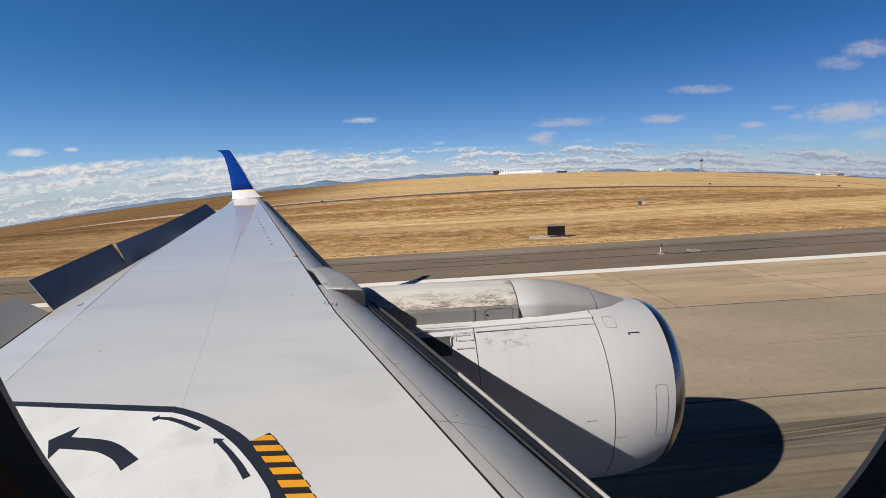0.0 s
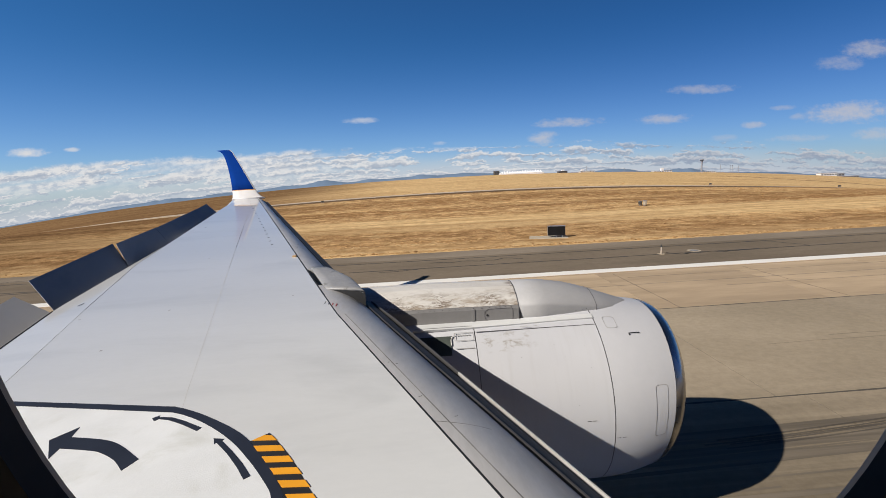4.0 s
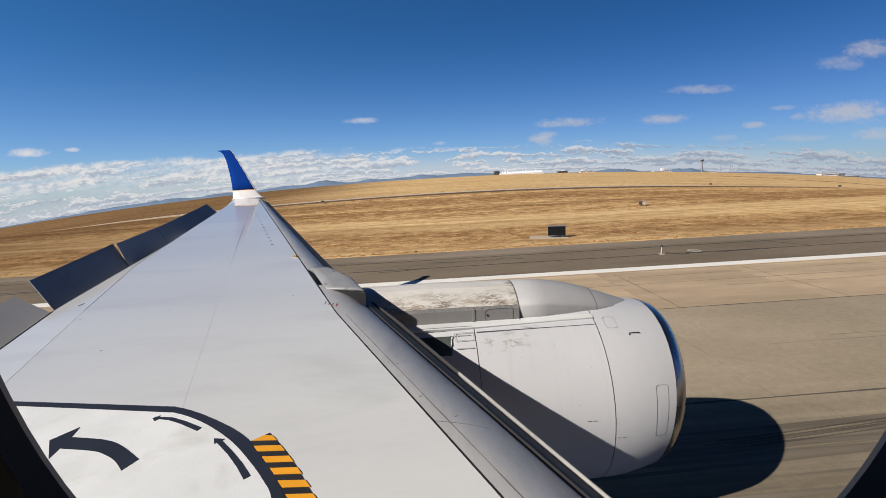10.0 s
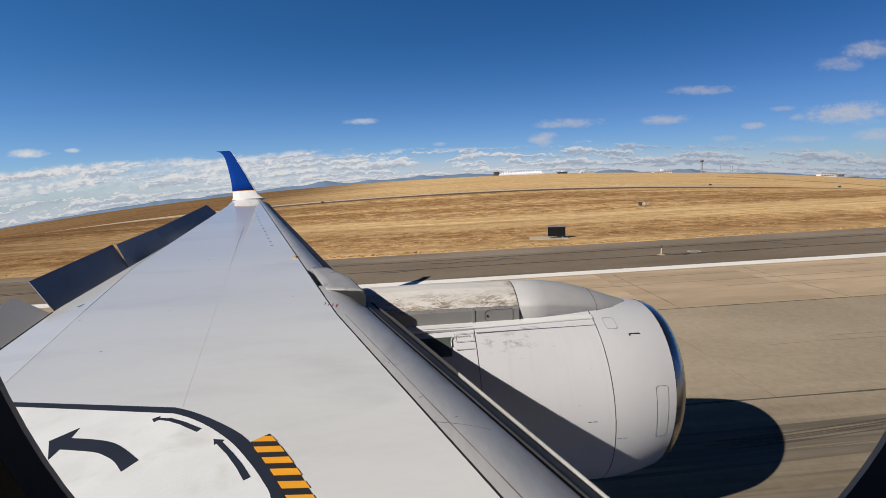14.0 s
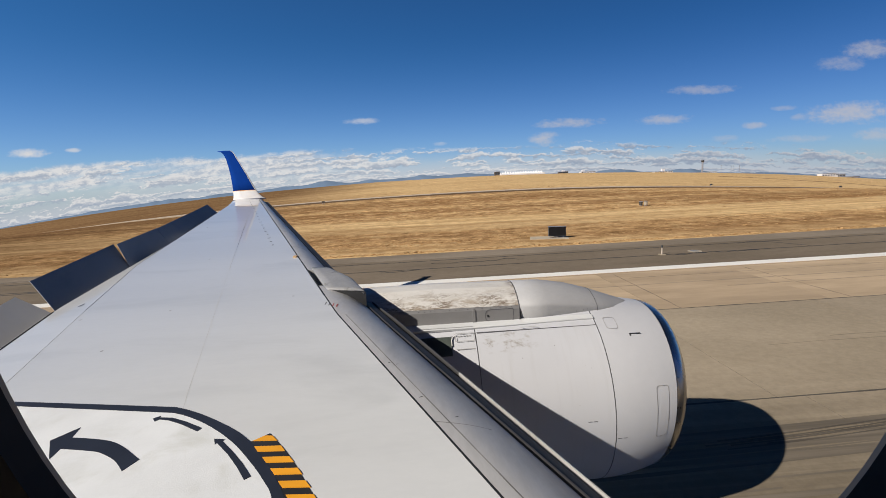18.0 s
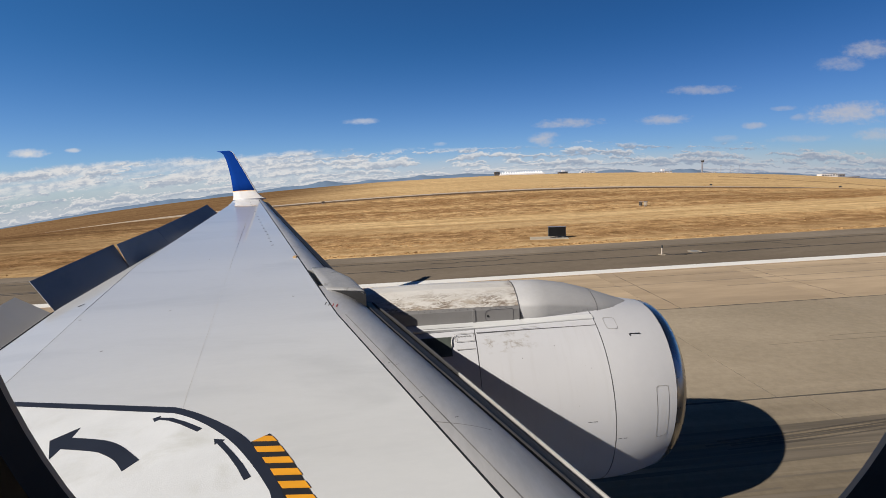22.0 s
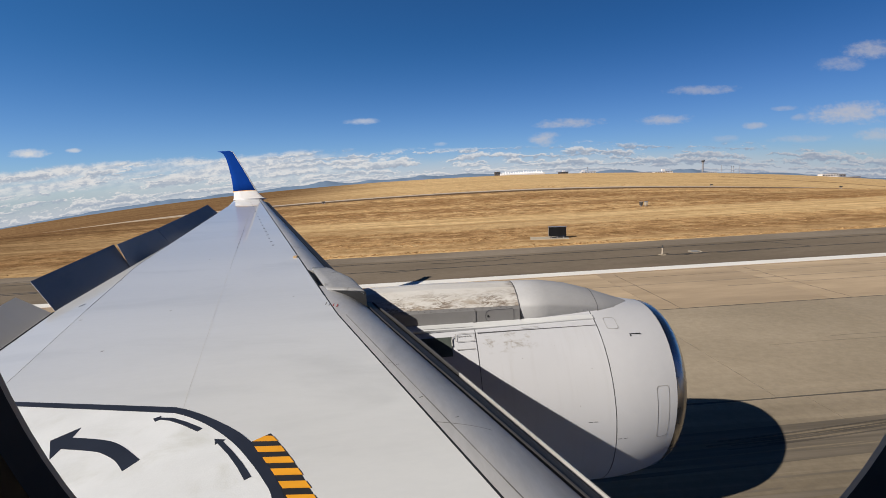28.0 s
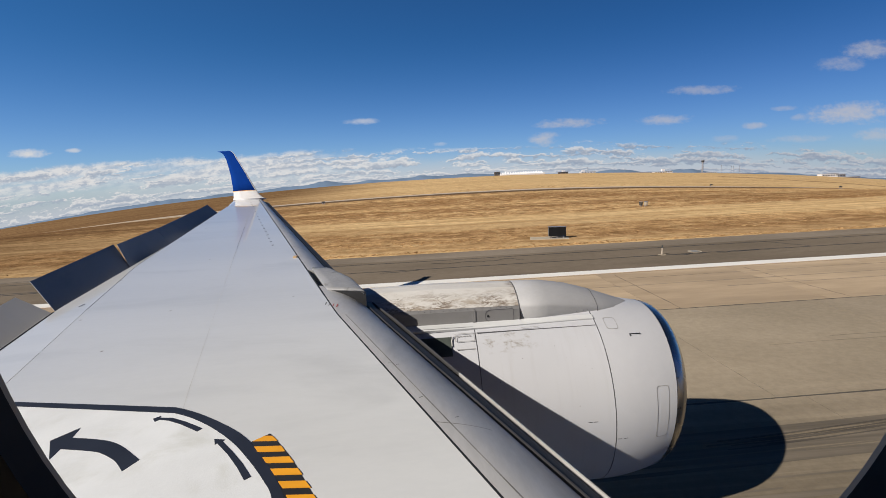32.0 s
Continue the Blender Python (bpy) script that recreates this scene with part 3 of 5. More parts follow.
def tufts():
    """Uneven dry grass along the asphalt edge and over the field."""
    rng = random.Random(5)
    verts, faces = [], []
    for i in range(42000):
        if i % 4 == 0:
            y = 27.85 + abs(rng.gauss(0, 0.25))
        else:
            y = 28.0 + 95 * rng.random() ** 1.6
        x = y * rng.uniform(-1.05, 1.25)
        if abs(x - 9.4) < 2.0 and 30.0 < y < 32.2 or 97 < y < 109:
            continue
        if i % 4 and y > 33 and rng.random() < 0.8:
            continue
        if noise.noise((x * 0.015, y * 0.16, 7.0)) < rng.uniform(-0.35, 0.15) or rng.random() < 0.97 * smooth01((-x + 3) / 22):
            continue
        if 39.5 < y + 4 * noise.noise((x * 0.02, 3.0, 1.0)) < 49 and rng.random() < 0.85:
            continue
        z = lie(x, y) + 0.01
        a, far = rng.uniform(-0.25, 0.25), 1 + (y - 28) * 0.022
        h, w = rng.uniform(0.003, 0.015) * far, rng.uniform(0.04, 0.17) * far
        if i % 4 == 0:
            h, w = rng.uniform(0.02, 0.075), rng.uniform(0.03, 0.10)
        dx, dy = w * math.cos(a), w * math.sin(a)
        k = len(verts)
        verts += [(x - dx, y - dy, z - 0.05), (x + dx, y + dy, z - 0.05), (x + dx * 0.7, y + dy + rng.uniform(-.05, .05), z + h), (x - dx * 0.9, y - dy + rng.uniform(-.05, .05), z + h * rng.uniform(0.3, 1))]
        faces.append((k, k + 1, k + 2, k + 3))
    me = bpy.data.meshes.new("grass")
    me.from_pydata(verts, [], faces)
    me.materials.append(tuft_material())
    tagged(new("dry_grass_tufts", me), "short dry straw-coloured grass tufts over the airfield", "grass", kind="stuff")


tufts()


def strip_mesh(x0, x1, y0, y1, z, dx=6.0):
    """A slab that follows the land along x."""
    bm = bmesh.new()
    xs = [x0 + (x1 - x0) * i / max(1, int((x1 - x0) / dx)) for i in range(max(1, int((x1 - x0) / dx)) + 1)]
    cols = [y0 + (y1 - y0) * j / 4 for j in range(5)]
    rows = [[bm.verts.new((x, y, lie(x, y) + z)) for y in cols] for x in xs]
    for a, b in zip(rows, rows[1:]):
        for j in range(4):
            bm.faces.new((a[j], b[j], b[j + 1], a[j + 1]))
    for a, b in zip(rows, rows[1:]):
        for j in (0, 4):
            lo = [bm.verts.new(v.co - Vector((0, 0, 0.5))) for v in (a[j], b[j])]
            bm.faces.new((a[j], lo[0], lo[1], b[j]))
    bmesh.ops.recalc_face_normals(bm, faces=bm.faces)
    return bm


# runway bed, shoulder and markings
RX0, RX1 = -1060.0, 1500.0
runway = new("runway", mesh_of(box(RX0, RX1, -25.0, 20.25, -0.6, -0.004), CONCRETE))
tagged(runway, "worn tan concrete runway with dark joints and tyre marks", "runway", kind="structure")
shoulder = new("runway_shoulder", mesh_of(box(RX0, RX1, 20.25, 28.2, -0.6, 0.010), ASPHALT))
tagged(shoulder, "weathered grey asphalt runway shoulder with sealed cracks", "shoulder", kind="structure")
far_shoulder = new("runway_shoulder", mesh_of(box(RX0, RX1, -32.0, -25.0, -0.6, 0.010), ASPHALT))
tagged(far_shoulder, "weathered grey asphalt runway shoulder", "shoulder", kind="structure")
edge_line = new("edge_line", mesh_of(box(RX0, RX1, 19.58, 20.22, -0.01, 0.024), PAINT_WHITE))
tagged(edge_line, "solid white painted runway edge stripe", "marking", kind="structure")
taxiway = new("taxiway", mesh_of(strip_mesh(-36.5, 900, 98.5, 103.8, 0.06), TAXI_BROWN))
tagged(taxiway, "long straight parallel asphalt taxiway across the grass", "taxiway", kind="structure")
# same taxiway; its brightness at this sun angle is put into a paler colour
taxi_far = new("taxiway", mesh_of(strip_mesh(-1100, -36.5, 98.5, 102.8, 0.05), TAXI_PALE))
tagged(taxi_far, "far stretch of the taxiway, paled by the sun's angle", "taxiway", kind="structure")
taxi_edge = new("taxiway_shoulder", mesh_of(strip_mesh(-1100, 900, 104.3, 107.6, 0.08), TAXI_GREY))
tagged(taxi_edge, "pale bare strip along the far taxiway", "shoulder", kind="structure")

track = new("dirt_track", mesh_of(ribbon([((0.70 + 0.02 * i) * (178 - 1.4 * i), 178 - 1.4 * i + 2.5 * math.sin(i * 0.5)) for i in range(22)], 1.3, lie, 0.05), TAXI_BROWN))
tagged(track, "narrow dark service track across the far grass", "track", kind="structure")

# ---- the airliner ----
airplane = empty("airplane", (0, 0, 0), label="white and grey twin-engine airliner with raised spoilers, rolling on the runway", category="airplane")
WZ, WB = 3.2, 0.0632
LE = [(0.2, 1.84), (4.86, -0.327), (6.9, -1.385), (17.3, -5.76)]
SLAT = [(0.2, 1.07), (4.4, -0.885), (17.3, -6.02)]
MID = [(0.2, -0.72), (2.97, -1.67), (7.53, -3.11), (14.1, -5.16), (17.3, -6.14)]
REAR = [(0.2, -2.10), (5.0, -3.76), (7.1, -4.45), (17.3, -6.78)]
TE = [(0.2, -2.72), (5.1, -4.20), (7.1, -4.58), (13.0, -5.70), (17.3, -6.95)]


def skin_z(x, y):
    return WZ + WB * y


def droop(y):
    return 0.27 * (1 - 0.6 * y / 17.3)


def wing_section(y, table_a, table_b, steps, z_of, drop):
    xa, xb = lerp_table(table_a, y), lerp_table(table_b, y)
    return [(xa + (xb - xa) * i / steps, y, z_of(0, y) - drop(i / steps) * (droop(y) if drop is nose_drop else 1.0)) for i in range(steps + 1)]


def nose_drop(f):
    return f ** 2.0


YS = [0.2 + (17.3 - 0.2) * i / 40 for i in range(41)]


def slab(table_a, table_b, thick, drop=lambda f: 0.0, ys=YS, steps=6, lower=None):
    """A part of the wing between two spanwise lines."""
    rings = []
    for y in ys:
        top = wing_section(y, table_a, table_b, steps, skin_z, drop)
        s = 1 - 0.75 * y / 17.3
        low = [(x, yy, z - thick * s * (1.0 if lower is None else lower(i / steps))) for i, (x, yy, z) in enumerate(top)]
        rings.append(top + low[::-1])
    bm = loft(rings)
    bmesh.ops.recalc_face_normals(bm, faces=bm.faces)
    return bm


wing = part("wing", slab(MID, SLAT, 0.62), WING_GREY, airplane, "long tapering grey wing with panel lines")
part("rear_skin", slab(REAR, MID, 0.60), WING_GREY, wing)
part("trailing_panel", slab(TE, REAR, 0.55, drop=lambda f: 0.032 * (1 - f), lower=lambda f: 0.08 + 0.9 * f), WING_GREY, wing)




INNER = [y for y in [0.2 + 5.2 * i / 14 for i in range(15)]]
OUTER = [6.2 + (17.3 - 6.2) * i / 24 for i in range(25)]
LE_IN = [(0.2, 1.665), (4.6, -0.425), (6.9, -1.475), (17.3, -5.82)]
part("leading_edge", slab(SLAT, LE_IN, 0.50, drop=nose_drop, ys=INNER, steps=60, lower=lambda f: 1 - 0.85 * f ** 3), SLAT_GREY, wing, "bare metal leading edge", smooth=False)
part("leading_edge", slab(SLAT, LE_IN, 0.50, drop=nose_drop, ys=OUTER, steps=32, lower=lambda f: 1 - 0.85 * f ** 3), SLAT_GREY, wing, "bare metal leading edge", smooth=False)


part("wing_root", slab(TE, LE_IN, 0.60, ys=[-1.0, -0.5, 0.0, 0.2], steps=8, lower=lambda f: 1 - 0.6 * f ** 3), WING_GREY, wing, "grey wing root")


def slat(y0, y1, out):
    """The drooped slat lip ahead of the fixed leading edge."""
    rings = []
    for i in range(21):
        y = y0 + (y1 - y0) * i / 20
        x, z = lerp_table(LE, y), skin_z(0, y) - droop(y) - 0.03
        s = 1 - 0.5 * y / 17.3
        prof = [(-0.018, -0.030), (-0.015, -0.018), (-0.003, -0.019), (0.0, -0.030), (0.0, -0.10), (-0.05, -0.20), (-0.10, -0.20), (-0.012, -0.10)]
        rings.append([(x + (out + a) * s, y, z + b * s) for a, b in prof])
    bm = loft(rings)
    bmesh.ops.recalc_face_normals(bm, faces=bm.faces)
    return bm


def gap_strip(y0, y1):
    rings = []
    for i in range(21):
        y = y0 + (y1 - y0) * i / 20
        x, z = lerp_table(LE_IN, y), skin_z(0, y) - droop(y) - 0.004
        rings.append([(x - 0.012, y, z), (x + 0.15, y, z - 0.045), (x + 0.15, y, z - 0.14), (x - 0.012, y, z - 0.14)])
    bm = loft(rings)
    bmesh.ops.recalc_face_normals(bm, faces=bm.faces)
    return bm


def slat_rib(y0, y1):
    rings = []
    for i in range(21):
        y = y0 + (y1 - y0) * i / 20
        x, z = lerp_table(LE_IN, y) + 0.045 * (1 - 0.4 * y / 17.3), skin_z(0, y) - droop(y) - 0.012
        rings.append([(x - 0.006, y, z - 0.02), (x - 0.005, y, z + 0.008), (x + 0.005, y, z + 0.008), (x + 0.006, y, z - 0.02)])
    bm = loft(rings)
    bmesh.ops.recalc_face_normals(bm, faces=bm.faces)
    return bm


for y0, y1 in ((0.2, 5.45), (6.5, 17.2)):
    # solid black strip in place of the shaded slot behind the slat
    part("slat_seal", gap_strip(y0, y1), SEAL, wing, "black strip that paints the shade in the slat slot")
    part("slat_rib", slat_rib(y0, y1), RIB_GREY, wing)
    # outboard lip takes the darker copy that carries painted shade
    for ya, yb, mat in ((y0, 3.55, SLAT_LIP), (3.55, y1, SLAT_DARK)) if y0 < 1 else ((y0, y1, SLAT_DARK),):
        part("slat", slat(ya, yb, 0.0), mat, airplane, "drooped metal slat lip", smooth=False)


CUFF_FRONT = [(0.0, -0.672), (0.25, -0.79), (0.5, -0.91), (0.75, -1.06), (1.0, -1.30)]
CUFF_SPAN = [(0.0, 5.13), (0.25, 5.43), (0.5, 5.72), (0.75, 5.95), (1.0, 6.30)]


def pylon_cuff(face=False):
    """The rounded step in the leading edge where the engine pylon meets the wing; face: its front alone, painted in
    shade.
    """
    rings, faces = [], []
    for i in range(13):
        f = i / 12
        a = Vector((-1.13, 5.237)).lerp(Vector((-1.55, 6.30)), f)
        b = Vector((lerp_table(CUFF_FRONT, f), lerp_table(CUFF_SPAN, f)))
        ring = []
        for g, d in ((0.0, 0.0), (0.25, 0.002), (0.5, 0.004), (0.75, 0.009), (0.9, 0.016), (0.97, 0.026), (1.0, 0.045), (1.01, 0.10), (1.0, 0.16)):
            p = a + (b - a) * g
            ring.append((p.x, p.y, skin_z(0, p.y) + 0.008 - (d if d < 0.05 else 0.05 + (d - 0.05) * min(1.0, 2.5 * f))))
        faces.append(ring[6:] + [(x - 0.02, y, z) for x, y, z in ring[:5:-1]])
        ring = ring[:7]
        low = [(x - 0.02, y, z - 0.022) for x, y, z in ring[::-1]]
        rings.append(ring + low)
    if face:
        rings = faces
    bm = loft(rings)
    bmesh.ops.recalc_face_normals(bm, faces=bm.faces)
    return bm


def cuff_gap():
    rings = []
    for k in range(9):
        g = k / 8
        x, y = -1.13 + 0.458 * g, 5.237 - 0.107 * g
        z = skin_z(0, y) + 0.004 - 0.035 * g ** 3
        d = 0.012 + 0.19 * g ** 1.2
        rings.append([(x, y + 0.010, z - 0.008), (x, y - 0.002, z - 0.008), (x, y - 0.002, z - d), (x, y + 0.010, z - d)])
    bm = loft(rings)
    bmesh.ops.recalc_face_normals(bm, faces=bm.faces)
    return bm


part("pylon_cuff", pylon_cuff(), CUFF_GREY, wing, "pale metal cuff over the pylon", smooth=True)
part("cuff_face", pylon_cuff(True), RIB_GREY, wing, "dark shaded front of the cuff")
# black wedge that stands in for shade on the cuff's end face
part("cuff_gap", cuff_gap(), SEAL, wing, "end face of the cuff, painted in shade")

# spanwise seams
SEAMS = [(SLAT, 0.0115, SEAL, 0.2, 5.0), (SLAT, 0.016, SEAL, 5.0, 17.2), (MID, 0.006, FINE_LINE, 10.5, 15.5), (MID, 0.0034, PANEL_LINE, 8.0, 10.5), (MID, 0.0026, FINE_LINE, 6.5, 8.0), (MID, 0.0030, FAINT_LINE, 2.80, 6.5), (REAR, 0.0042, PANEL_LINE, 5.0, 13.5), (REAR, 0.003, FINE_LINE, 3.0, 5.0)]
for table, w, mat, y0, y1 in SEAMS:
    pts = [(lerp_table(table, y0 + (y1 - y0) * i / 30), y0 + (y1 - y0) * i / 30) for i in range(31)]
    part("seam", ribbon(pts, w, skin_z, {FAINT_LINE: 0.0005, FINE_LINE: 0.001}.get(mat, 0.002)), mat, wing)


def on_slat(x, y):
    a, b = lerp_table(SLAT, y), lerp_table(LE_IN, y)
    f = max(0.0, (x - a) / (b - a))
    return skin_z(x, y) - nose_drop(f) * droop(y)


part("seam", ribbon([(lerp_table(SLAT, y) + 0.105 - 0.006 * y, y) for y in [0.3 + 0.29 * i for i in range(15)]], 0.009, on_slat, 0.0008), GRIME_LINE, wing)
part("seam", ribbon([(lerp_table(SLAT, 2.45) + 0.05 * i, 2.45 - 0.012 * i + 0.002 * i * i) for i in range(8)], 0.006, on_slat, 0.0008), GRIME_LINE, wing)
for y in (7.9, 9.6, 11.4, 13.4, 15.2):
    a, b = lerp_table(SLAT, y), lerp_table(LE_IN, y)
    part("seam", ribbon([(a + (b - a) * i / 6, y) for i in range(7)], 0.02, on_slat, 0.002), FINE_LINE, wing)

# vortex marks: a row of small dark plates towards the tip
for i in range(20):
    y = 8.13 + 0.335 * i + 0.0125 * i * i
    x = -2.68 - 0.404 * (y - 8.13)
    part("fastener_plate", plate([(x, y - 0.040), (x + 0.034, y - 0.040), (x + 0.034, y + 0.016), (x, y + 0.016)], skin_z, 0.0025), PANEL_LINE, wing)
for x, y in ((-4.95, 10.6), (-3.95, 5.2), (-4.15, 6.2)):
    part("fastener_plate", plate([(x, y - 0.045), (x + 0.006, y - 0.043), (x + 0.012, y + 0.043), (x + 0.006, y + 0.045)], skin_z, 0.0012), PANEL_LINE, wing)
part("wing_light", box(-2.01, -1.95, 7.0, 7.09, skin_z(0, 7.05) - 0.01, skin_z(0, 7.05) + 0.022, 0.008), AMBER_DULL, wing, "small amber fitting")

# short dark scuffs ahead of the slat seam
rng = random.Random(11)
for i in range(6):
    y = rng.choice((rng.uniform(2.6, 3.4), rng.uniform(6.3, 9.0), rng.uniform(1.7, 4.6)))
    x = lerp_table(SLAT, y) + rng.uniform(0.04, 0.16)
    part("scuff", ribbon([(x, y), (x + rng.uniform(0.012, 0.022), y + rng.uniform(0.005, 0.02))], 0.0035, on_slat, 0.002), PANEL_LINE, wing)
for i in range(10):
    x, y = rng.uniform(-3.6, -0.9), rng.uniform(3.4, 9.5)
    if lerp_table(TE, y) + 0.2 < x < lerp_table(SLAT, y) - 0.2:
        part("fastener", plate([(x, y - 0.012), (x + 0.02, y - 0.012), (x + 0.02, y + 0.012), (x, y + 0.012)], skin_z, 0.0008), FINE_LINE, wing)

# dark edge where the inboard skin ends
part("seam", ribbon([(lerp_table(TE, 2.4 + 0.27 * i) + 0.012, 2.4 + 0.27 * i) for i in range(11)], 0.009, lambda x, y: skin_z(x, y) - 0.028, 0.003), SEAL, wing)

# red stencil bars beside the seam
for i in range(4):
    x, y = -1.06 + 0.045 * i, 4.72 - 0.03 * i
    part("stencil_bar", plate([(x, y - 0.04), (x + 0.010, y - 0.04), (x + 0.010, y + 0.04), (x, y + 0.04)], skin_z, 0.0016), RED_INK if i > 1 else PANEL_LINE, wing)

# escape walkway: white rough panel, navy border, arrows and amber hatching
BORDER_OUT = [(-3.6, 3.17), (-2.90, 3.05), (-1.80, 2.845), (-1.645, 2.81), (-1.475, 2.725), (-1.30, 2.612), (-1.15, 2.50), (-1.035, 2.39), (-0.895, 2.217), (-0.79, 2.065), (-0.70, 1.90), (-0.62, 1.60), (-0.58, 0.3)]
BORDER_IN = [(-3.6, 3.13), (-2.845, 2.99), (-1.76, 2.775), (-1.625, 2.743), (-1.47, 2.662), (-1.305, 2.545), (-1.132, 2.393), (-0.975, 2.218), (-0.855, 2.066), (-0.775, 1.94), (-0.70, 1.70), (-0.66, 0.3)]


def eased(points, k=6):
    """A smooth line through the given points."""
    out = []
    for i in range(len(points) - 1):
        p0, p1, p2, p3 = (Vector(points[max(0, min(len(points) - 1, j))]) for j in (i - 1, i, i + 1, i + 2))
        for q in range(k):
            t = q / k
            out.append(tuple(0.5 * (2 * p1 + (p2 - p0) * t + (2 * p0 - 5 * p1 + 4 * p2 - p3) * t ** 2 + (3 * p1 - p0 - 3 * p2 + p3) * t ** 3)))
    return out + [tuple(points[-1])]


walkway = part("walkway", plate([(-3.6, 0.3)] + eased(BORDER_OUT), skin_z, 0.0015), WALK_WHITE, wing, "rough white escape walkway")
part("border", plate(eased(BORDER_OUT) + eased(BORDER_IN)[::-1], skin_z, 0.004), MARK_NAVY, wing, "navy walkway border")
ARROW = [(-2.125, 2.372), (-2.255, 2.547), (-2.162, 2.663), (-2.142, 2.563), (-1.997, 2.533), (-1.875, 2.496), (-1.761, 2.431), (-1.601, 2.307), (-1.642, 2.224), (-1.739, 2.316), (-1.843, 2.382), (-1.927, 2.416), (-2.131, 2.461)]
part("arrow", plate(ARROW[:3] + eased(ARROW[3:8]) + eased(ARROW[8:]), skin_z, 0.004), MARK_NAVY, wing, "large navy escape arrow")
part("arrow", plate([(-1.719, 2.668), (-1.749, 2.702), (-1.713, 2.728), (-1.709, 2.709), (-1.624, 2.696), (-1.517, 2.643), (-1.379, 2.559), (-1.395, 2.53), (-1.541, 2.622), (-1.633, 2.669), (-1.70, 2.688)], skin_z, 0.004), MARK_NAVY, wing, "small navy escape arrow")
part("arrow", plate([(-1.232, 2.389), (-1.258, 2.442), (-1.19, 2.429), (-1.198, 2.413), (-1.098, 2.308), (-1.01, 2.208), (-0.928, 2.101), (-0.955, 2.08), (-1.029, 2.181), (-1.124, 2.296), (-1.225, 2.401)], skin_z, 0.004), MARK_NAVY, wing, "small navy escape arrow")
hatch = [(-1.03, 2.388), (-0.942, 2.455), (-0.878, 2.378), (-0.788, 2.263), (-0.706, 2.144), (-0.635, 2.028), (-0.566, 1.923), (-0.50, 1.78), (-0.42, 1.50), (-0.58, 1.50), (-0.69, 1.90), (-0.79, 2.065), (-0.895, 2.217)]
part("hatch_field", plate(hatch, skin_z, 0.003), SEAL, wing, "dark hatched warning strip")
part("hatch_bar", plate([(-1.02, 2.391), (-0.964, 2.432), (-0.919, 2.426), (-0.878, 2.378)], skin_z, 0.006), MARK_AMBER, wing, "amber warning bar")
for k in range(8):
    x, y, w = -0.994 + 0.0765 * k - 0.004 * k * (k - 1) / 2, 2.34 - 0.0970 * k, 0.152 - 0.0045 * k
    part("hatch_bar", plate([(x, y), (x + w, y - 0.011), (x + w + 0.036, y - 0.060), (x + 0.036, y - 0.049)], skin_z, 0.006), MARK_AMBER, wing, "amber warning bar")


# spoilers
def spoiler(name, y0, y1, rise0, rise1, mat, label, trim=(0.0, 0.0), near=1.035, far=1.085):
    rings = []
    for i in range(5):
        f = i / 4
        y = y0 + (y1 - y0) * f
        hinge = Vector((lerp_table(TE, y), y, skin_z(0, y) - 0.02))
        v = Vector(rise0).lerp(Vector(rise1), f)
        low = (hinge + v) * near + Vector((0, 0, 4.8 * (1 - near))) - v * 1.25
        top = (hinge + v) * far + Vector((0, 0, 4.8 * (1 - far)))
        top.y += trim[0] * (1 - f) + trim[1] * f
        back = Vector((-0.006, 0, -0.003))
        rings.append([low, (low + top) / 2, top, top + back, (low + top) / 2 + back, low + back])
    bm = loft(rings)
    bmesh.ops.recalc_face_normals(bm, faces=bm.faces)
    return part(name, bm, mat, airplane, label)


spoiler("spoiler", 5.14, 7.16, (-0.20, 0, 0.35), (-0.15, 0, 0.37), SPOILER, "raised spoiler panel in shaded dark grey", (0, -0.075))
spoiler("spoiler", 7.13, 9.05, (-0.16, 0, 0.36), (-0.21, 0, 0.31), SPOILER, "raised spoiler panel in shaded dark grey", (0.05, 0), far=1.060)
spoiler("spoiler", 8.98, 13.25, (-0.205, 0, 0.305), (-0.30, 0, 0.295), SPOILER, "raised spoiler panel in shaded dark grey", far=1.057)
spoiler("spoiler", 3.0, 5.06, (-0.33, 0, 0.20), (-0.34, 0, 0.20), SPOILER_LIGHT, "raised inboard spoiler panel in lit pale grey", near=1.05, far=1.06)

# winglet
def winglet():
    stations = [(17.25, 4.285, -5.70, -6.95), (17.40, 4.33, -5.86, -6.98), (17.56, 4.46, -6.05, -7.02), (17.64, 4.54, -6.13, -7.05), (17.69, 4.60, -6.19, -7.07), (17.80, 4.92, -6.38, -7.12),
                (17.93, 5.22, -6.56, -7.19), (18.07, 5.55, -6.77, -7.29), (18.20, 5.86, -6.97, -7.40), (18.28, 6.04, -7.08, -7.50), (18.32, 6.13, -7.15, -7.60), (18.34, 6.18, -7.22, -7.77)]
    rings = []
    for i, (y, z, xl, xt) in enumerate(stations):
        a = stations[max(i - 1, 0)]
        b = stations[min(i + 1, len(stations) - 1)]
        n = Vector((0, -(b[1] - a[1]), b[0] - a[0])).normalized()
        c = xl - xt
        ring = []
        for f, t in ((0.0, 0.0), (0.04, 0.022), (0.15, 0.045), (0.4, 0.055), (0.7, 0.035), (1.0, 0.004)):
            ring.append(Vector((xl - c * f, y, z)) + n * (t * c * 0.9))
        for f, t in ((1.0, 0.004), (0.7, 0.035), (0.4, 0.055), (0.15, 0.045), (0.04, 0.022)):
            ring.append(Vector((xl - c * f, y, z)) - n * (t * c * 0.9))
        rings.append(ring)
    return rings


WR = winglet()


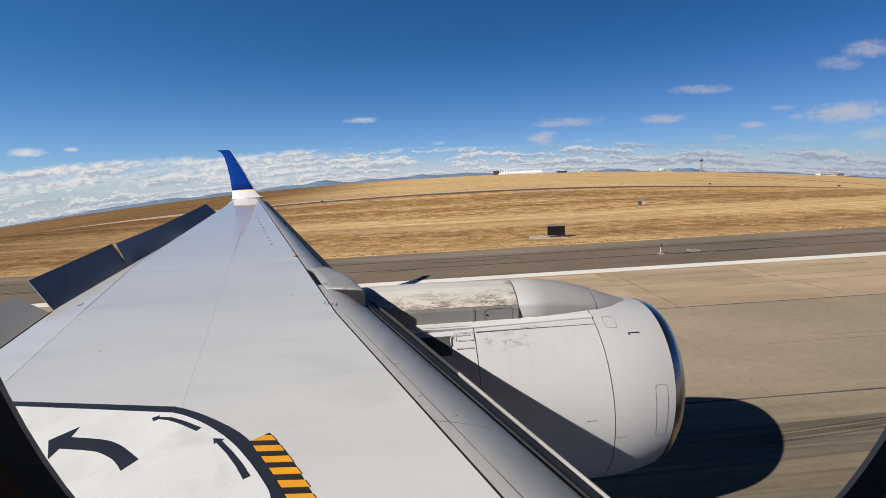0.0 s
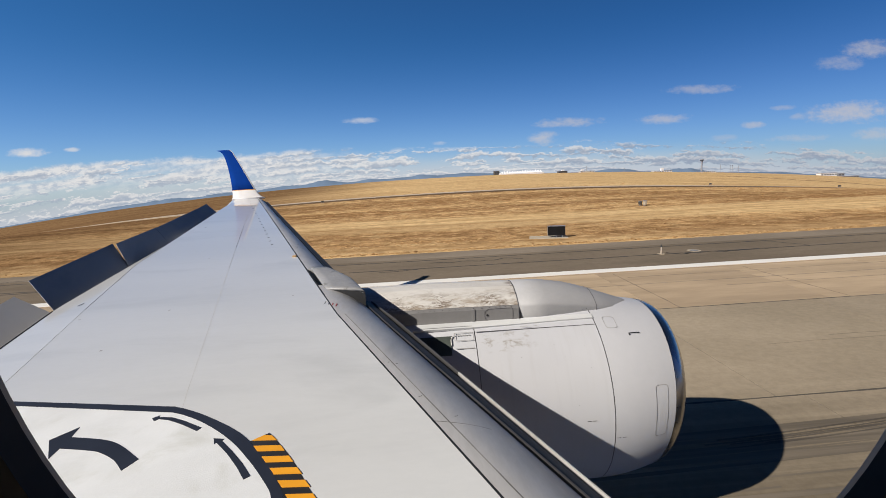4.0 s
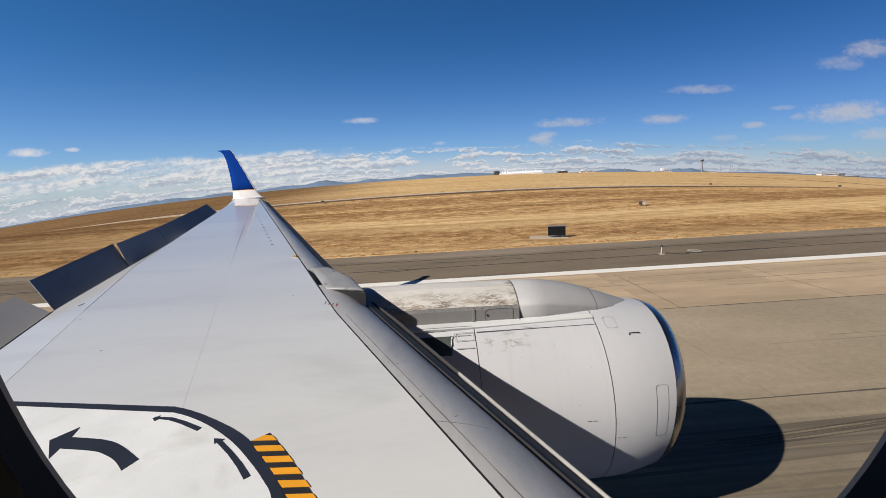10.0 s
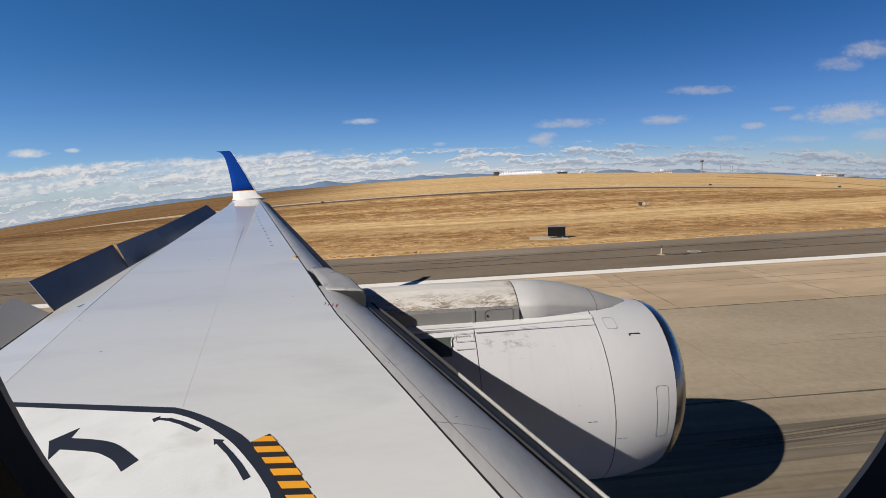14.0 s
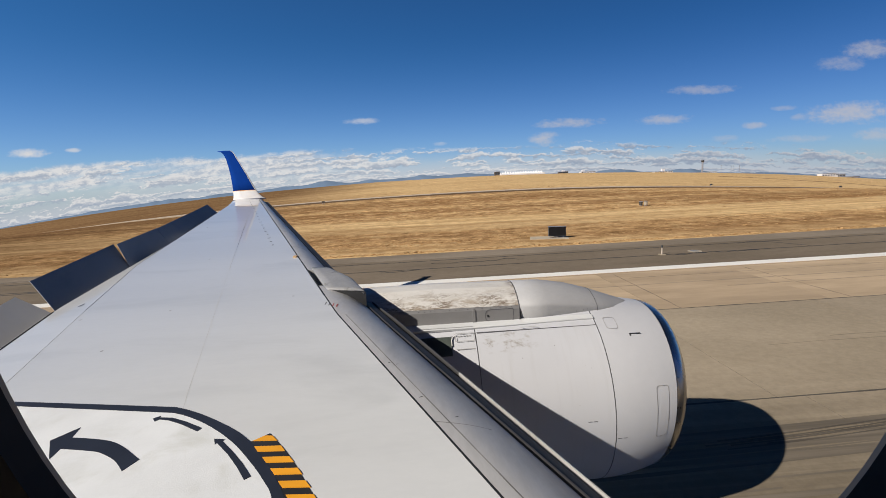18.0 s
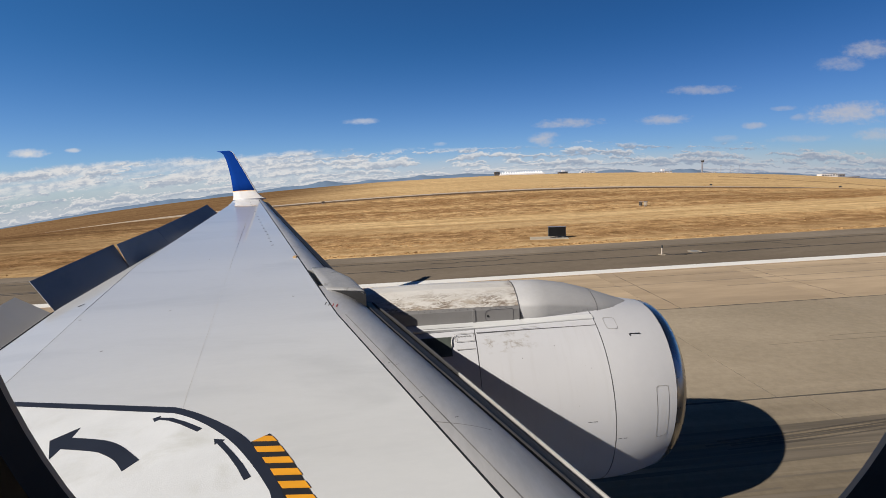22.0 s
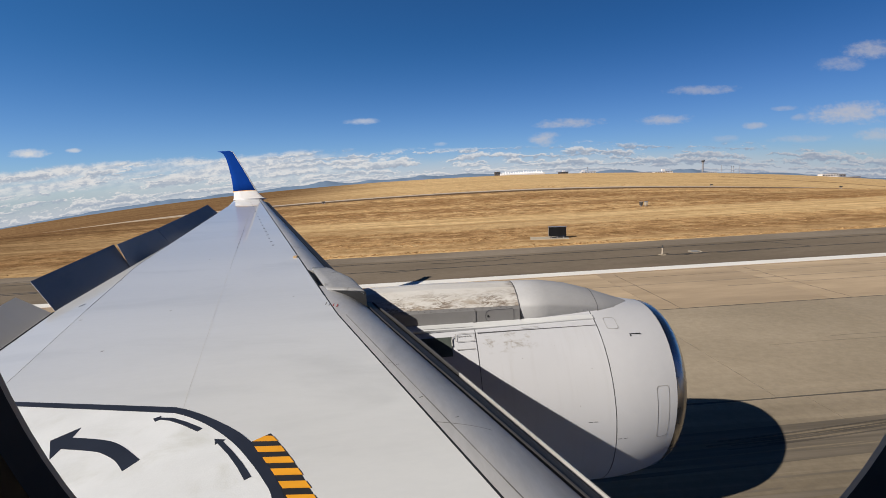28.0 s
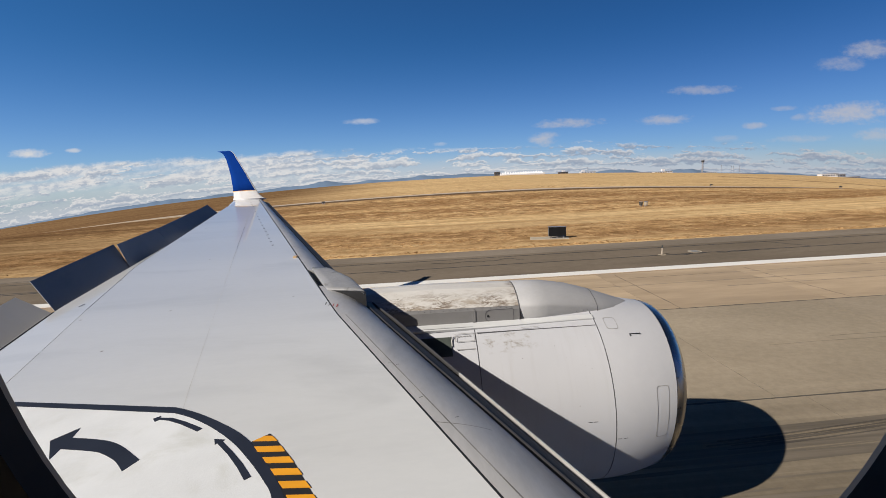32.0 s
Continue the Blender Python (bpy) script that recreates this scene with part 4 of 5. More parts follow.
def sub_loft(rings):
    bm = loft(rings)
    bmesh.ops.recalc_face_normals(bm, faces=bm.faces)
    return bm


wl = part("winglet", sub_loft(WR[:5]), WINGLET_WHITE, airplane, "white curved winglet root", smooth=True)
part("winglet_blade", sub_loft(WR[4:]), BLUE, wl, "royal blue winglet blade", smooth=True)
part("winglet_edge", sub_loft([[r[0] + Vector((0.010, 0, 0.002)), r[1] + Vector((0.008, -0.004, 0.002)), r[1] + Vector((-0.006, -0.004, 0.0)), r[10] + Vector((0.004, 0.004, 0))] for r in WR[3:]]), SLAT_GREY, wl, "bare metal winglet edge")
part("winglet_band", sub_loft([[p + (p - sum(r, Vector()) / 11) * 0.02 + Vector((0, -0.004, dz)) for p in r] for r, dz in ((WR[4], -0.05), (WR[4], 0.01))]), MARK_AMBER, wl, "thin gold band")


# wing parts shrunk towards the camera's eye, to fit its view and the cast shadows
WING_FROM_EYE = Matrix.Translation((0, 0, 0.384)) @ Matrix.Scale(0.92, 4)
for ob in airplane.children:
    ob.matrix_basis = WING_FROM_EYE

# ---- engine ----
EX, EY, EZ, ER = 2.67, 4.9, 2.28, 1.03


def lean(bm, amount=0.13):
    """The inlet leans forward at its top."""
    for v in bm.verts:
        f = smooth01((v.co.x - (EX - 0.75)) / 0.75)
        v.co.x += amount * f * (v.co.z - EZ) / ER
    return bm


def cowl(x0, x1, r0, r1, arc=(0, 360), bulge=0.0, steps=64):
    prof = []
    for i in range(9):
        f = i / 8
        prof.append((x0 + (x1 - x0) * f, r0 + (r1 - r0) * f + bulge * 4 * f * (1 - f)))
    return turned(prof, "x", (0, EY, EZ), steps, arc)


engine = part("engine", turned([(-1.9, 0.80), (-1.88, 0.86), (-0.6, 0.99), (0.40, 1.018), (0.50, 1.0215), (0.515, 1.022), (0.516, 1.022), (0.52, 0.95)], "x", (0, EY, EZ), 64), COWL_GREY, airplane, "grey jet engine nacelle", smooth=True)
part("reverser_cowl", cowl(0.525, 1.800, 1.024, 1.036, bulge=0.004), COWL_SCUFFED, engine, "smooth grey fan cowl", smooth=True)
part("inlet_cowl", lean(cowl(1.810, EX - 0.22, 1.035, 0.950, bulge=0.018)), COWL_GREY, engine, "smooth grey inlet cowl", smooth=True)
part("inlet_lip", lean(turned([(EX - 0.218, 0.952), (EX - 0.16, 0.937), (EX - 0.115, 0.912), (EX - 0.078, 0.872), (EX - 0.056, 0.815), (EX - 0.052, 0.775), (EX - 0.062, 0.735), (EX - 0.10, 0.70), (EX - 0.4, 0.70)], "x", (0, EY, EZ), 64)), CHROME, engine, "polished metal inlet lip", smooth=True)
part("inlet_duct", lean(turned([(EX - 0.38, 0.70), (EX - 1.1, 0.72), (EX - 1.12, 0.02)], "x", (0, EY, EZ), 48)), SEAL, engine)
for x, r in ((0.522, 1.0235), (1.805, 1.0355)):
    part("cowl_gap", turned([(x - 0.0025, r - 0.006), (x - 0.0015, r + 0.0015), (x + 0.0015, r + 0.0015), (x + 0.0025, r - 0.006)], "x", (0, EY, EZ), 64), PANEL_LINE, engine)


def cowl_r(x):
    if x < 1.805:
        return 1.036
    f = min(1.0, (x - 1.81) / 0.64)
    return 1.035 - 0.085 * f + 0.018 * 4 * f * (1 - f)


def cowl_patch(x0, x1, a0, a1, r, thick=0.003, frame_w=0.005, round_x=0.03):
    """Thin outline of an access panel on the round cowl, angles from the outboard side over the top."""
    bm = bmesh.new()
    pts = []
    ra = math.degrees(round_x / r)
    for cx, ca, s0 in ((x1 - round_x, a1 - ra, 0), (x0 + round_x, a1 - ra, 90), (x0 + round_x, a0 + ra, 180), (x1 - round_x, a0 + ra, 270)):
        for k in range(5):
            t = radians(s0 + 90 * k / 4)
            pts.append((cx + round_x * math.cos(t), ca + ra * math.sin(t)))
        if s0 in (90, 270):
            far = (a0 + ra) if s0 == 90 else (a1 - ra)
            x, a = pts[-1]
            pts += [(x, a + (far - a) * k / 9) for k in range(1, 9)]
    mx, ma = (x0 + x1) / 2, (a0 + a1) / 2
    wa = math.degrees(frame_w / r)
    outer, inner = [], []
    for x, a in pts:
        for lst, k in ((outer, 0.0), (inner, 1.0)):
            xx = x - k * frame_w * (1 if x > mx else -1)
            aa = radians(a - k * wa * (1 if a > ma else -1))
            rr = cowl_r(xx) + thick
            lst.append(bm.verts.new((xx, EY + rr * math.cos(aa), EZ + rr * math.sin(aa))))
    n = len(pts)
    for i in range(n):
        bm.faces.new((outer[i], outer[(i + 1) % n], inner[(i + 1) % n], inner[i]))
    bmesh.ops.recalc_face_normals(bm, faces=bm.faces)
    return bm


part("access_panel", lean(cowl_patch(2.23, 2.36, 158, 188, 0.985)), FINE_LINE, engine)
part("access_panel", cowl_patch(1.90, 2.03, 114.5, 123.5, 1.03), FINE_LINE, engine)
for x, a in ((1.525, 174), (1.58, 174), (1.82, 185), (1.88, 185)):
    part("latch", cowl_patch(x, x + 0.04, a, a + 0.34, 1.032, 0.003, 0.0029, 0.002), PANEL_LINE, engine)
# small strake notch with its dark face
aa = radians(127)
sy, sz = EY + cowl_r(2.17) * math.cos(aa), EZ + cowl_r(2.17) * math.sin(aa)
bm = box(2.125, 2.235, sy - 0.010, sy + 0.004, sz + 0.003, sz + 0.008)
box(2.118, 2.126, sy - 0.028, sy + 0.0, sz - 0.035, sz + 0.008, bm=bm)
part("strake", bm, SEAL, engine, "small dark strake")


# pylon
def pylon_ring(x, zt, zs, w, foot=1.0):
    """Cross-section: upright sides up to zs, sloping shoulders to a rounded top at zt."""
    zb = EZ + 0.7
    return [(x, EY - w * foot, zb), (x, EY - w, zs - 0.02), (x, EY - w * 0.97, zs + 0.015), (x, EY - w * 0.72, zs + (zt - zs) * 0.55), (x, EY - w * 0.36, zs + (zt - zs) * 0.9), (x, EY, zt),
            (x, EY + w * 0.36, zs + (zt - zs) * 0.9), (x, EY + w * 0.72, zs + (zt - zs) * 0.55), (x, EY + w * 0.97, zs + 0.015), (x, EY + w, zs - 0.02), (x, EY + w * foot, zb)]


def pylon_skin(rows):
    bm = loft([pylon_ring(*r) for r in rows])
    bmesh.ops.recalc_face_normals(bm, faces=bm.faces)
    return bm


pylon = part("pylon", pylon_skin([(-1.9, 3.50, 3.36, 0.40), (-0.6, 3.575, 3.40, 0.40), (0.1, 3.585, 3.40, 0.40), (1.015, 3.56, 3.39, 0.40)]), PYLON_GREY, airplane, "grey engine pylon", smooth=False)
part("pylon_top", loft([[(x, EY + w * a, zs + (zt - zs) * b + 0.004) for a, b in ((-0.98, 0.06), (-0.72, 0.56), (-0.36, 0.91), (0.0, 1.01), (0.36, 0.91), (0.72, 0.56), (0.98, 0.06))] + [(x, EY, zs - 0.05)]
                        for x, zt, zs, w in ((-1.9, 3.50, 3.36, 0.40), (-0.6, 3.575, 3.40, 0.40), (0.1, 3.585, 3.40, 0.40), (1.01, 3.56, 3.39, 0.40))]), PYLON_DIRTY, pylon, "soot-streaked white pylon top")
part("pylon_nose", pylon_skin([(1.021, 3.565, 3.40, 0.405, 0.80), (1.35, 3.558, 3.39, 0.395, 0.74), (1.65, 3.51, 3.35, 0.36, 0.70), (1.92, 3.43, 3.30, 0.31, 0.70), (2.12, 3.355, 3.25, 0.24, 0.75), (2.30, 3.29, 3.215, 0.15, 0.85), (2.46, 3.215, 3.19, 0.02, 1.0)]), NOSE_GREY, pylon, "smooth grey pylon nose fairing", smooth=True)
part("pylon_band", pylon_skin([(1.015, 3.566, 3.40, 0.407), (1.021, 3.566, 3.40, 0.407)]), PANEL_LINE, pylon)
part("pylon_band", pylon_skin([(1.90, 3.439, 3.305, 0.316), (1.904, 3.438, 3.304, 0.315)]), PANEL_LINE, pylon)


def side_door(x0, x1, z0, z1, y, w=0.005):
    """Outline of an access door on the pylon's flank, round at its aft end."""
    r, q = (z1 - z0) * 0.42, 0.022
    pts = []
    for cx, cz, rad, s0 in ((x1 - q, z1 - q, q, 0), (x0 + r, z1 - r, r, 90), (x0 + r, z0 + r, r, 180), (x1 - q, z0 + q, q, 270)):
        pts += [(cx + rad * math.cos(radians(s0 + 15 * k)), cz + rad * math.sin(radians(s0 + 15 * k))) for k in range(7)]
    mx, mz = (x0 + x1) / 2, (z0 + z1) / 2
    fx, fz = 1 - 2 * w / (x1 - x0), 1 - 2 * w / (z1 - z0)
    bm = bmesh.new()
    out = [bm.verts.new((x, y - 0.003, z)) for x, z in pts]
    ins = [bm.verts.new((mx + (x - mx) * fx, y - 0.003, mz + (z - mz) * fz)) for x, z in pts]
    n = len(pts)
    for k in range(n):
        bm.faces.new((out[k], out[(k + 1) % n], ins[(k + 1) % n], ins[k]))
    return bm


part("access_panel", side_door(0.647, 0.955, 3.243, 3.380, EY - 0.40), PANEL_LINE, pylon)
part("latch", turned([(-0.004, 0.0), (-0.004, 0.012), (0.0, 0.012)], "y", (0.678, EY - 0.402, 3.31), 12), SEAL, pylon)
for x in (0.515,):
    part("splice_strap", box(x, x + 0.03, EY - 0.408, EY - 0.398, 3.19, 3.385 if x < 1 else 3.40, 0.002), PYLON_GREY, pylon)
rng = random.Random(2)
for i in range(20):
    x = -0.35 + 1.36 * i / 20 + rng.uniform(-0.03, 0.03)
    part("rivet", box(x, x + 0.004, EY - 0.403, EY - 0.396, 3.393, 3.397), SEAL, pylon)
NOSE_HALF = [(1.02, 0.405), (1.35, 0.395), (1.65, 0.36), (1.92, 0.31)]
NOSE_FOOT = [(1.02, 0.80), (1.35, 0.74), (1.65, 0.70), (1.92, 0.70)]
NOSE_SHOULDER = [(1.02, 3.38), (1.35, 3.37), (1.65, 3.33), (1.92, 3.28)]
for i in range(12):
    x = 1.16 + 0.70 * i / 12 + rng.uniform(-0.03, 0.03)
    z = 3.215 + 0.11 * (x - 1.1)
    low = (z - EZ - 0.7) / (lerp_table(NOSE_SHOULDER, x) - EZ - 0.7)
    w = lerp_table(NOSE_HALF, x) * (lerp_table(NOSE_FOOT, x) * (1 - low) + low)
    part("rivet", box(x, x + 0.005, EY - w - 0.002, EY - w + 0.010, z, z + 0.005), SEAL, pylon)
# pale sill where the pylon meets the cowl
part("cowl_sill", loft([[(x, EY + r * math.cos(radians(a)), EZ + r * math.sin(radians(a))) for a, r in ((a0, 1.02), (a0, 1.048), (115.5, 1.056), (112.0, 1.05), (112.0, 1.01))] for x, a0 in ((-0.5, 117.0), (0.5, 117.0), (1.0, 116.5), (1.45, 115.9), (1.8, 115.7))]), WING_GREY, engine, "pale sill strip")


def cowl_fill(x0, x1, a0, a1, thick):
    bm = bmesh.new()
    rows = []
    for i in range(7):
        a = radians(a0 + (a1 - a0) * i / 6)
        rows.append([bm.verts.new((x, EY + (1.024 + thick) * math.cos(a), EZ + (1.024 + thick) * math.sin(a))) for x in (x0, x1)])
    for p, q in zip(rows, rows[1:]):
        bm.faces.new((p[0], p[1], q[1], q[0]))
    bmesh.ops.recalc_face_normals(bm, faces=bm.faces)
    return bm


# flat patch on the cowl; the opening's inner shade is painted
part("vent_gap", cowl_fill(-0.40, 0.265, 121.5, 134, 0.004), VENT_DARK, engine, "dark vent opening")
part("vent_lip", loft([[(x + dx, EY + (1.024 + t) * math.cos(radians(a)), EZ + (1.024 + t) * math.sin(radians(a))) for dx, t in ((0, 0.0), (0, 0.010), (0.006, 0.012), (0.006, 0.0))]
                       for x, a in ((0.305, 120.9), (0.298, 121.3), (0.280, 122.0), (0.268, 123.0), (0.263, 124.5), (0.263, 128.0))]), WINGLET_WHITE, engine)
part("vent_gap", cowl_fill(0.265, 0.285, 121.4, 121.9, 0.004), SEAL, engine)
part("access_panel", cowl_patch(0.305, 0.505, 119.8, 125.5, 1.024, 0.0, 0.006, 0.005), FINE_LINE, engine)
for x, a in ((0.95, 138), (1.3, 132), (1.45, 165), (0.7, 150), (1.62, 146), (0.62, 128)):
    part("fastener", cowl_fill(x, x + 0.006, a, a + 0.35, 0.0145), PANEL_LINE, engine)
part("seam", cowl_fill(0.31, 0.50, 130.0, 130.5, 0.004), FINE_LINE, engine)
for k in range(5):
    part("stencil_bar", cowl_fill(0.33 + 0.03 * k, 0.352 + 0.03 * k, 121.2, 121.8, 0.003), FINE_LINE, engine)
for x0, x1, a in ((-0.1, 0.5, 116.0), (1.0, 1.18, 119.2)):
    part("sill_joint", cowl_fill(x0, x1, a, a + 0.25, 0.034), FINE_LINE, engine)
part("seam", cowl_fill(0.53, 1.80, 119.9, 120.4, 0.013), PANEL_LINE, engine)



# engine and pylon pushed out from the camera's eye, to fit its view and shadows
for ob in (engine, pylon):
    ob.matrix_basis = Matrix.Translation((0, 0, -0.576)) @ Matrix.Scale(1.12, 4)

# ---- fuselage, window and landing gear ----
FY, FZ, FR = -1.76, 4.5, 1.88


def fuselage(r, ends):
    """A tube with an opening for the camera's window and, unseen on the other side, a row of openings added to light
    the cabin.
    """
    bm = bmesh.new()
    bays = [-6.5 + 1.0 * k for k in range(14)]
    xs = sorted([-16, -8, -0.5, 0.5, 8, 13] + [b - 0.2 for b in bays] + [b + 0.2 for b in bays])
    n = 72
    grid = [[bm.verts.new((x, FY + r * math.cos(2 * math.pi * k / n), FZ + r * math.sin(2 * math.pi * k / n))) for k in range(n)] for x in xs]
    for i in range(len(xs) - 1):
        mid = (xs[i] + xs[i + 1]) / 2
        for k in range(n):
            if abs(mid) < 0.5 and (k <= 4 or k >= n - 1):
                continue
            if 33 <= k <= 35 and any(abs(mid - b) < 0.1 for b in bays):
                continue
            bm.faces.new((grid[i][k], grid[i][(k + 1) % n], grid[i + 1][(k + 1) % n], grid[i + 1][k]))
    if ends:
        bm.faces.new(grid[0])
        bm.faces.new(grid[-1])
    bmesh.ops.recalc_face_normals(bm, faces=bm.faces)
    return bm


fus = part("fuselage", fuselage(FR, True), SKIN_GREY, airplane, "grey tubular fuselage", smooth=False)
# unseen lining, added to bounce daylight onto the window wall
part("cabin_lining", fuselage(FR - 0.06, False), LINING, fus, "pale cabin lining", smooth=False)


def rounded(cx, cz, hw, hh, r, y, k=24):
    pts = []
    for sx, sz, s in ((1, 1, 0), (-1, 1, 90), (-1, -1, 180), (1, -1, 270)):
        for i in range(k + 1):
            a = radians(s + 90 * i / k)
            pts.append((cx + sx * (hw - r) + r * math.cos(a), y, cz + sz * (hh - r) + r * math.sin(a)))
    return pts


def opening(a, b, y, k=24):
    """A soft-cornered window outline."""
    pts = []
    for i in range(4 * (k + 1)):
        t = 2 * math.pi * i / (4 * (k + 1))
        c, s = math.cos(t), math.sin(t)
        pts.append((WCX + a * math.copysign(abs(c) ** (2 / 2.6), c), y, WCZ + b * math.copysign(abs(s) ** (2 / 2.6), s)))
    return pts


WCX, WCZ = 0.0195, 4.83


def ringed(*rings):
    bm = loft(list(rings), caps=False)
    bmesh.ops.recalc_face_normals(bm, faces=bm.faces)
    return bm


# the wall's outer skin round the opening, the pale reveal at the pane, the black rubber seal and the dim inner wall
frame_out = ringed(rounded(0.0, 4.83, 0.56, 0.45, 0.01, 0.262), opening(0.36, 0.43, 0.262), opening(0.1742, 0.224, 0.145), opening(0.13565, 0.1745, 0.1146))
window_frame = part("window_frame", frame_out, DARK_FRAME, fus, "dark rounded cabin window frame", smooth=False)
part("reveal", ringed(opening(0.13565, 0.1745, 0.1146), opening(0.1350, 0.1735, 0.1125)), REVEAL, window_frame, "pale grey window reveal")
part("seal", ringed(opening(0.1350, 0.1735, 0.1125), opening(0.1363, 0.1755, 0.1062)), WINDOW_SEAL, window_frame, "black rubber window seal")
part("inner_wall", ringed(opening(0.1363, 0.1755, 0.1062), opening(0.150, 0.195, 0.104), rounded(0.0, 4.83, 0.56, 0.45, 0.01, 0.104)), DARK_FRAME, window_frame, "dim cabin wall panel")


def wheel(x, y):
    w = part("wheel", turned([(-0.16, 0.28), (-0.19, 0.42), (-0.13, 0.54), (0.0, 0.56), (0.13, 0.54), (0.19, 0.42), (0.16, 0.28)], "y", (x, y, 0.56), 28), TYRE, gear, smooth=True)
    part("rim", turned([(-0.14, 0.02), (-0.15, 0.27), (0.15, 0.27), (0.14, 0.02)], "y", (x, y, 0.56), 20), STEEL, w)


gear = part("landing_gear", turned([(0.75, 0.02), (0.75, 0.10), (3.2, 0.13), (3.2, 0.02)], "z", (-2.6, 1.95, 0), 16), STEEL, airplane, "steel main landing gear leg")
part("bogie_beam", box(-3.25, -1.95, 1.87, 2.03, 0.47, 0.65, 0.03), STEEL, gear)
for x in (-3.17, -2.03):
    for y in (1.58, 2.32):
        wheel(x, y)

# ---- along the runway ----
def edge_lamp(at):
    t = empty("runway_edge_lamp", at, label="small upright runway edge lamp on a round base plate", category="lamp", group="runway edge lamps")
    x, y, z = at
    part("base_plate", turned([(0.0, 0.0), (0.0, 0.2), (0.012, 0.19), (0.015, 0.0)], "z", at, 24), CONCRETE, t)
    part("stem", turned([(0.02, 0.035), (0.40, 0.03), (0.40, 0.0)], "z", at, 12), LAMP_STEM, t)
    head = part("head", turned([(0.38, 0.0), (0.38, 0.045), (0.44, 0.05), (0.46, 0.04), (0.46, 0.0)], "z", at, 16), BOX_METAL, t)
    part("lens", turned([(0.46, 0.042), (0.51, 0.036), (0.53, 0.0)], "z", at, 16), BOX_METAL, head)
    return t


lamp = edge_lamp((13.1, 23.0, 0.01))
for x in [13.1 + 61.0 * k for k in range(-14, 4) if k]:
    copy_thing(lamp, pose(x, 23.0, 0.01))
    copy_thing(lamp, pose(x, -27.8, 0.01))


def twist(bm, x, y, angle):
    bmesh.ops.rotate(bm, verts=bm.verts, cent=(x, y, 0), matrix=Matrix.Rotation(radians(angle), 3, "Z"))
    return bm


def sign_box(x, y):
    """A wide thin marker board close to the ground, its back to the runway."""
    z, turn = lie(x, y), -14
    t = empty("airfield_sign", (x, y, z), label="wide black airfield marker board on a pale concrete pad in grass", category="sign")
    part("pad", twist(box(x - 1.9, x + 0.8, y - 0.55, y + 0.75, z - 0.1, z + 0.04, 0.01), x, y, turn), PAD, t, "pale concrete pad")
    board = part("board", twist(box(x - 0.62, x + 0.62, y - 0.11, y + 0.11, z + 0.16, z + 0.84, 0.015), x, y, turn), SIGN_GREY, t, "grey metal marker case")
    part("face_plate", twist(box(x - 0.60, x + 0.60, y - 0.118, y - 0.108, z + 0.18, z + 0.82), x, y, turn), SIGN_BLACK, board, "matt black face")
    part("lid", twist(box(x - 0.63, x + 0.63, y - 0.12, y + 0.12, z + 0.84, z + 0.862), x, y, turn), STEEL, board)
    for d in (-0.42, 0.0, 0.42):
        part("post", twist(box(x + d - 0.03, x + d + 0.03, y - 0.03, y + 0.03, z + 0.02, z + 0.17), x, y, turn), STEEL, t)


sign_box(9.85, 31.0)


def utility_cabinet(x, y, w, h, mat, label):
    z = lie(x, y)
    t = empty("utility_cabinet", (x, y, z), label=label, category="cabinet", group="field cabinets")
    body = part("body", box(x - w / 2, x + w / 2, y - 0.22, y + 0.22, z + 0.12, z + h, 0.02), mat, t)
    part("door", box(x - w / 2 + 0.04, x + w / 2 - 0.04, y - 0.235, y - 0.218, z + 0.18, z + h - 0.06, 0.004), mat, body)
    part("cap", box(x - w / 2 - 0.03, x + w / 2 + 0.03, y - 0.25, y + 0.25, z + h, z + h + 0.04, 0.01), STEEL, body)
    for sx in (-1, 1):
        part("post", box(x + sx * w * 0.36 - 0.04, x + sx * w * 0.36 + 0.04, y - 0.04, y + 0.04, z - 0.05, z + 0.14), STEEL, t)


utility_cabinet(27.4, 52.0, 0.26, 0.58, PAD, "small pale field equipment cabinet on short posts")
utility_cabinet(26.95, 52.3, 0.24, 0.52, BOX_METAL, "small dark field equipment cabinet on short posts")


def light_base(x, y):
    """A flush round fixture with a pale worn collar in the asphalt."""
    t = empty("flush_light", (x, y, 0.010), label="round pale flush light base set in the asphalt shoulder", category="lamp")
    part("collar", turned([(0.0, 0.0), (0.0, 0.36), (0.008, 0.35), (0.008, 0.25), (0.0, 0.24)], "z", (x, y, 0.013), 28), PAD, t, "pale concrete collar")
    part("cover", turned([(0.0, 0.0), (0.0, 0.235), (0.016, 0.22), (0.020, 0.0)], "z", (x, y, 0.013), 28), SIGN_GREY, t, "grey metal cover")


light_base(15.2, 23.4)


def far_sign(x, y, w, h):
    z = lie(x, y)
    t = empty("taxiway_sign", (x, y, z), label="small dark taxiway sign on two posts in the grass", category="sign", group="taxiway signs")
    part("board", box(x - w / 2, x + w / 2, y - 0.1, y + 0.1, z + 0.3, z + 0.3 + h, 0.02), BOX_METAL, t)
    for s in (-1, 1):
        part("post", box(x + s * w * 0.35 - 0.04, x + s * w * 0.35 + 0.04, y - 0.04, y + 0.04, z - 0.05, z + 0.32), STEEL, t)


for x, y in ((74.0, 108.5), (96.0, 96.0), (-20, 96.0)):
    far_sign(x, y, 0.6, 0.3)

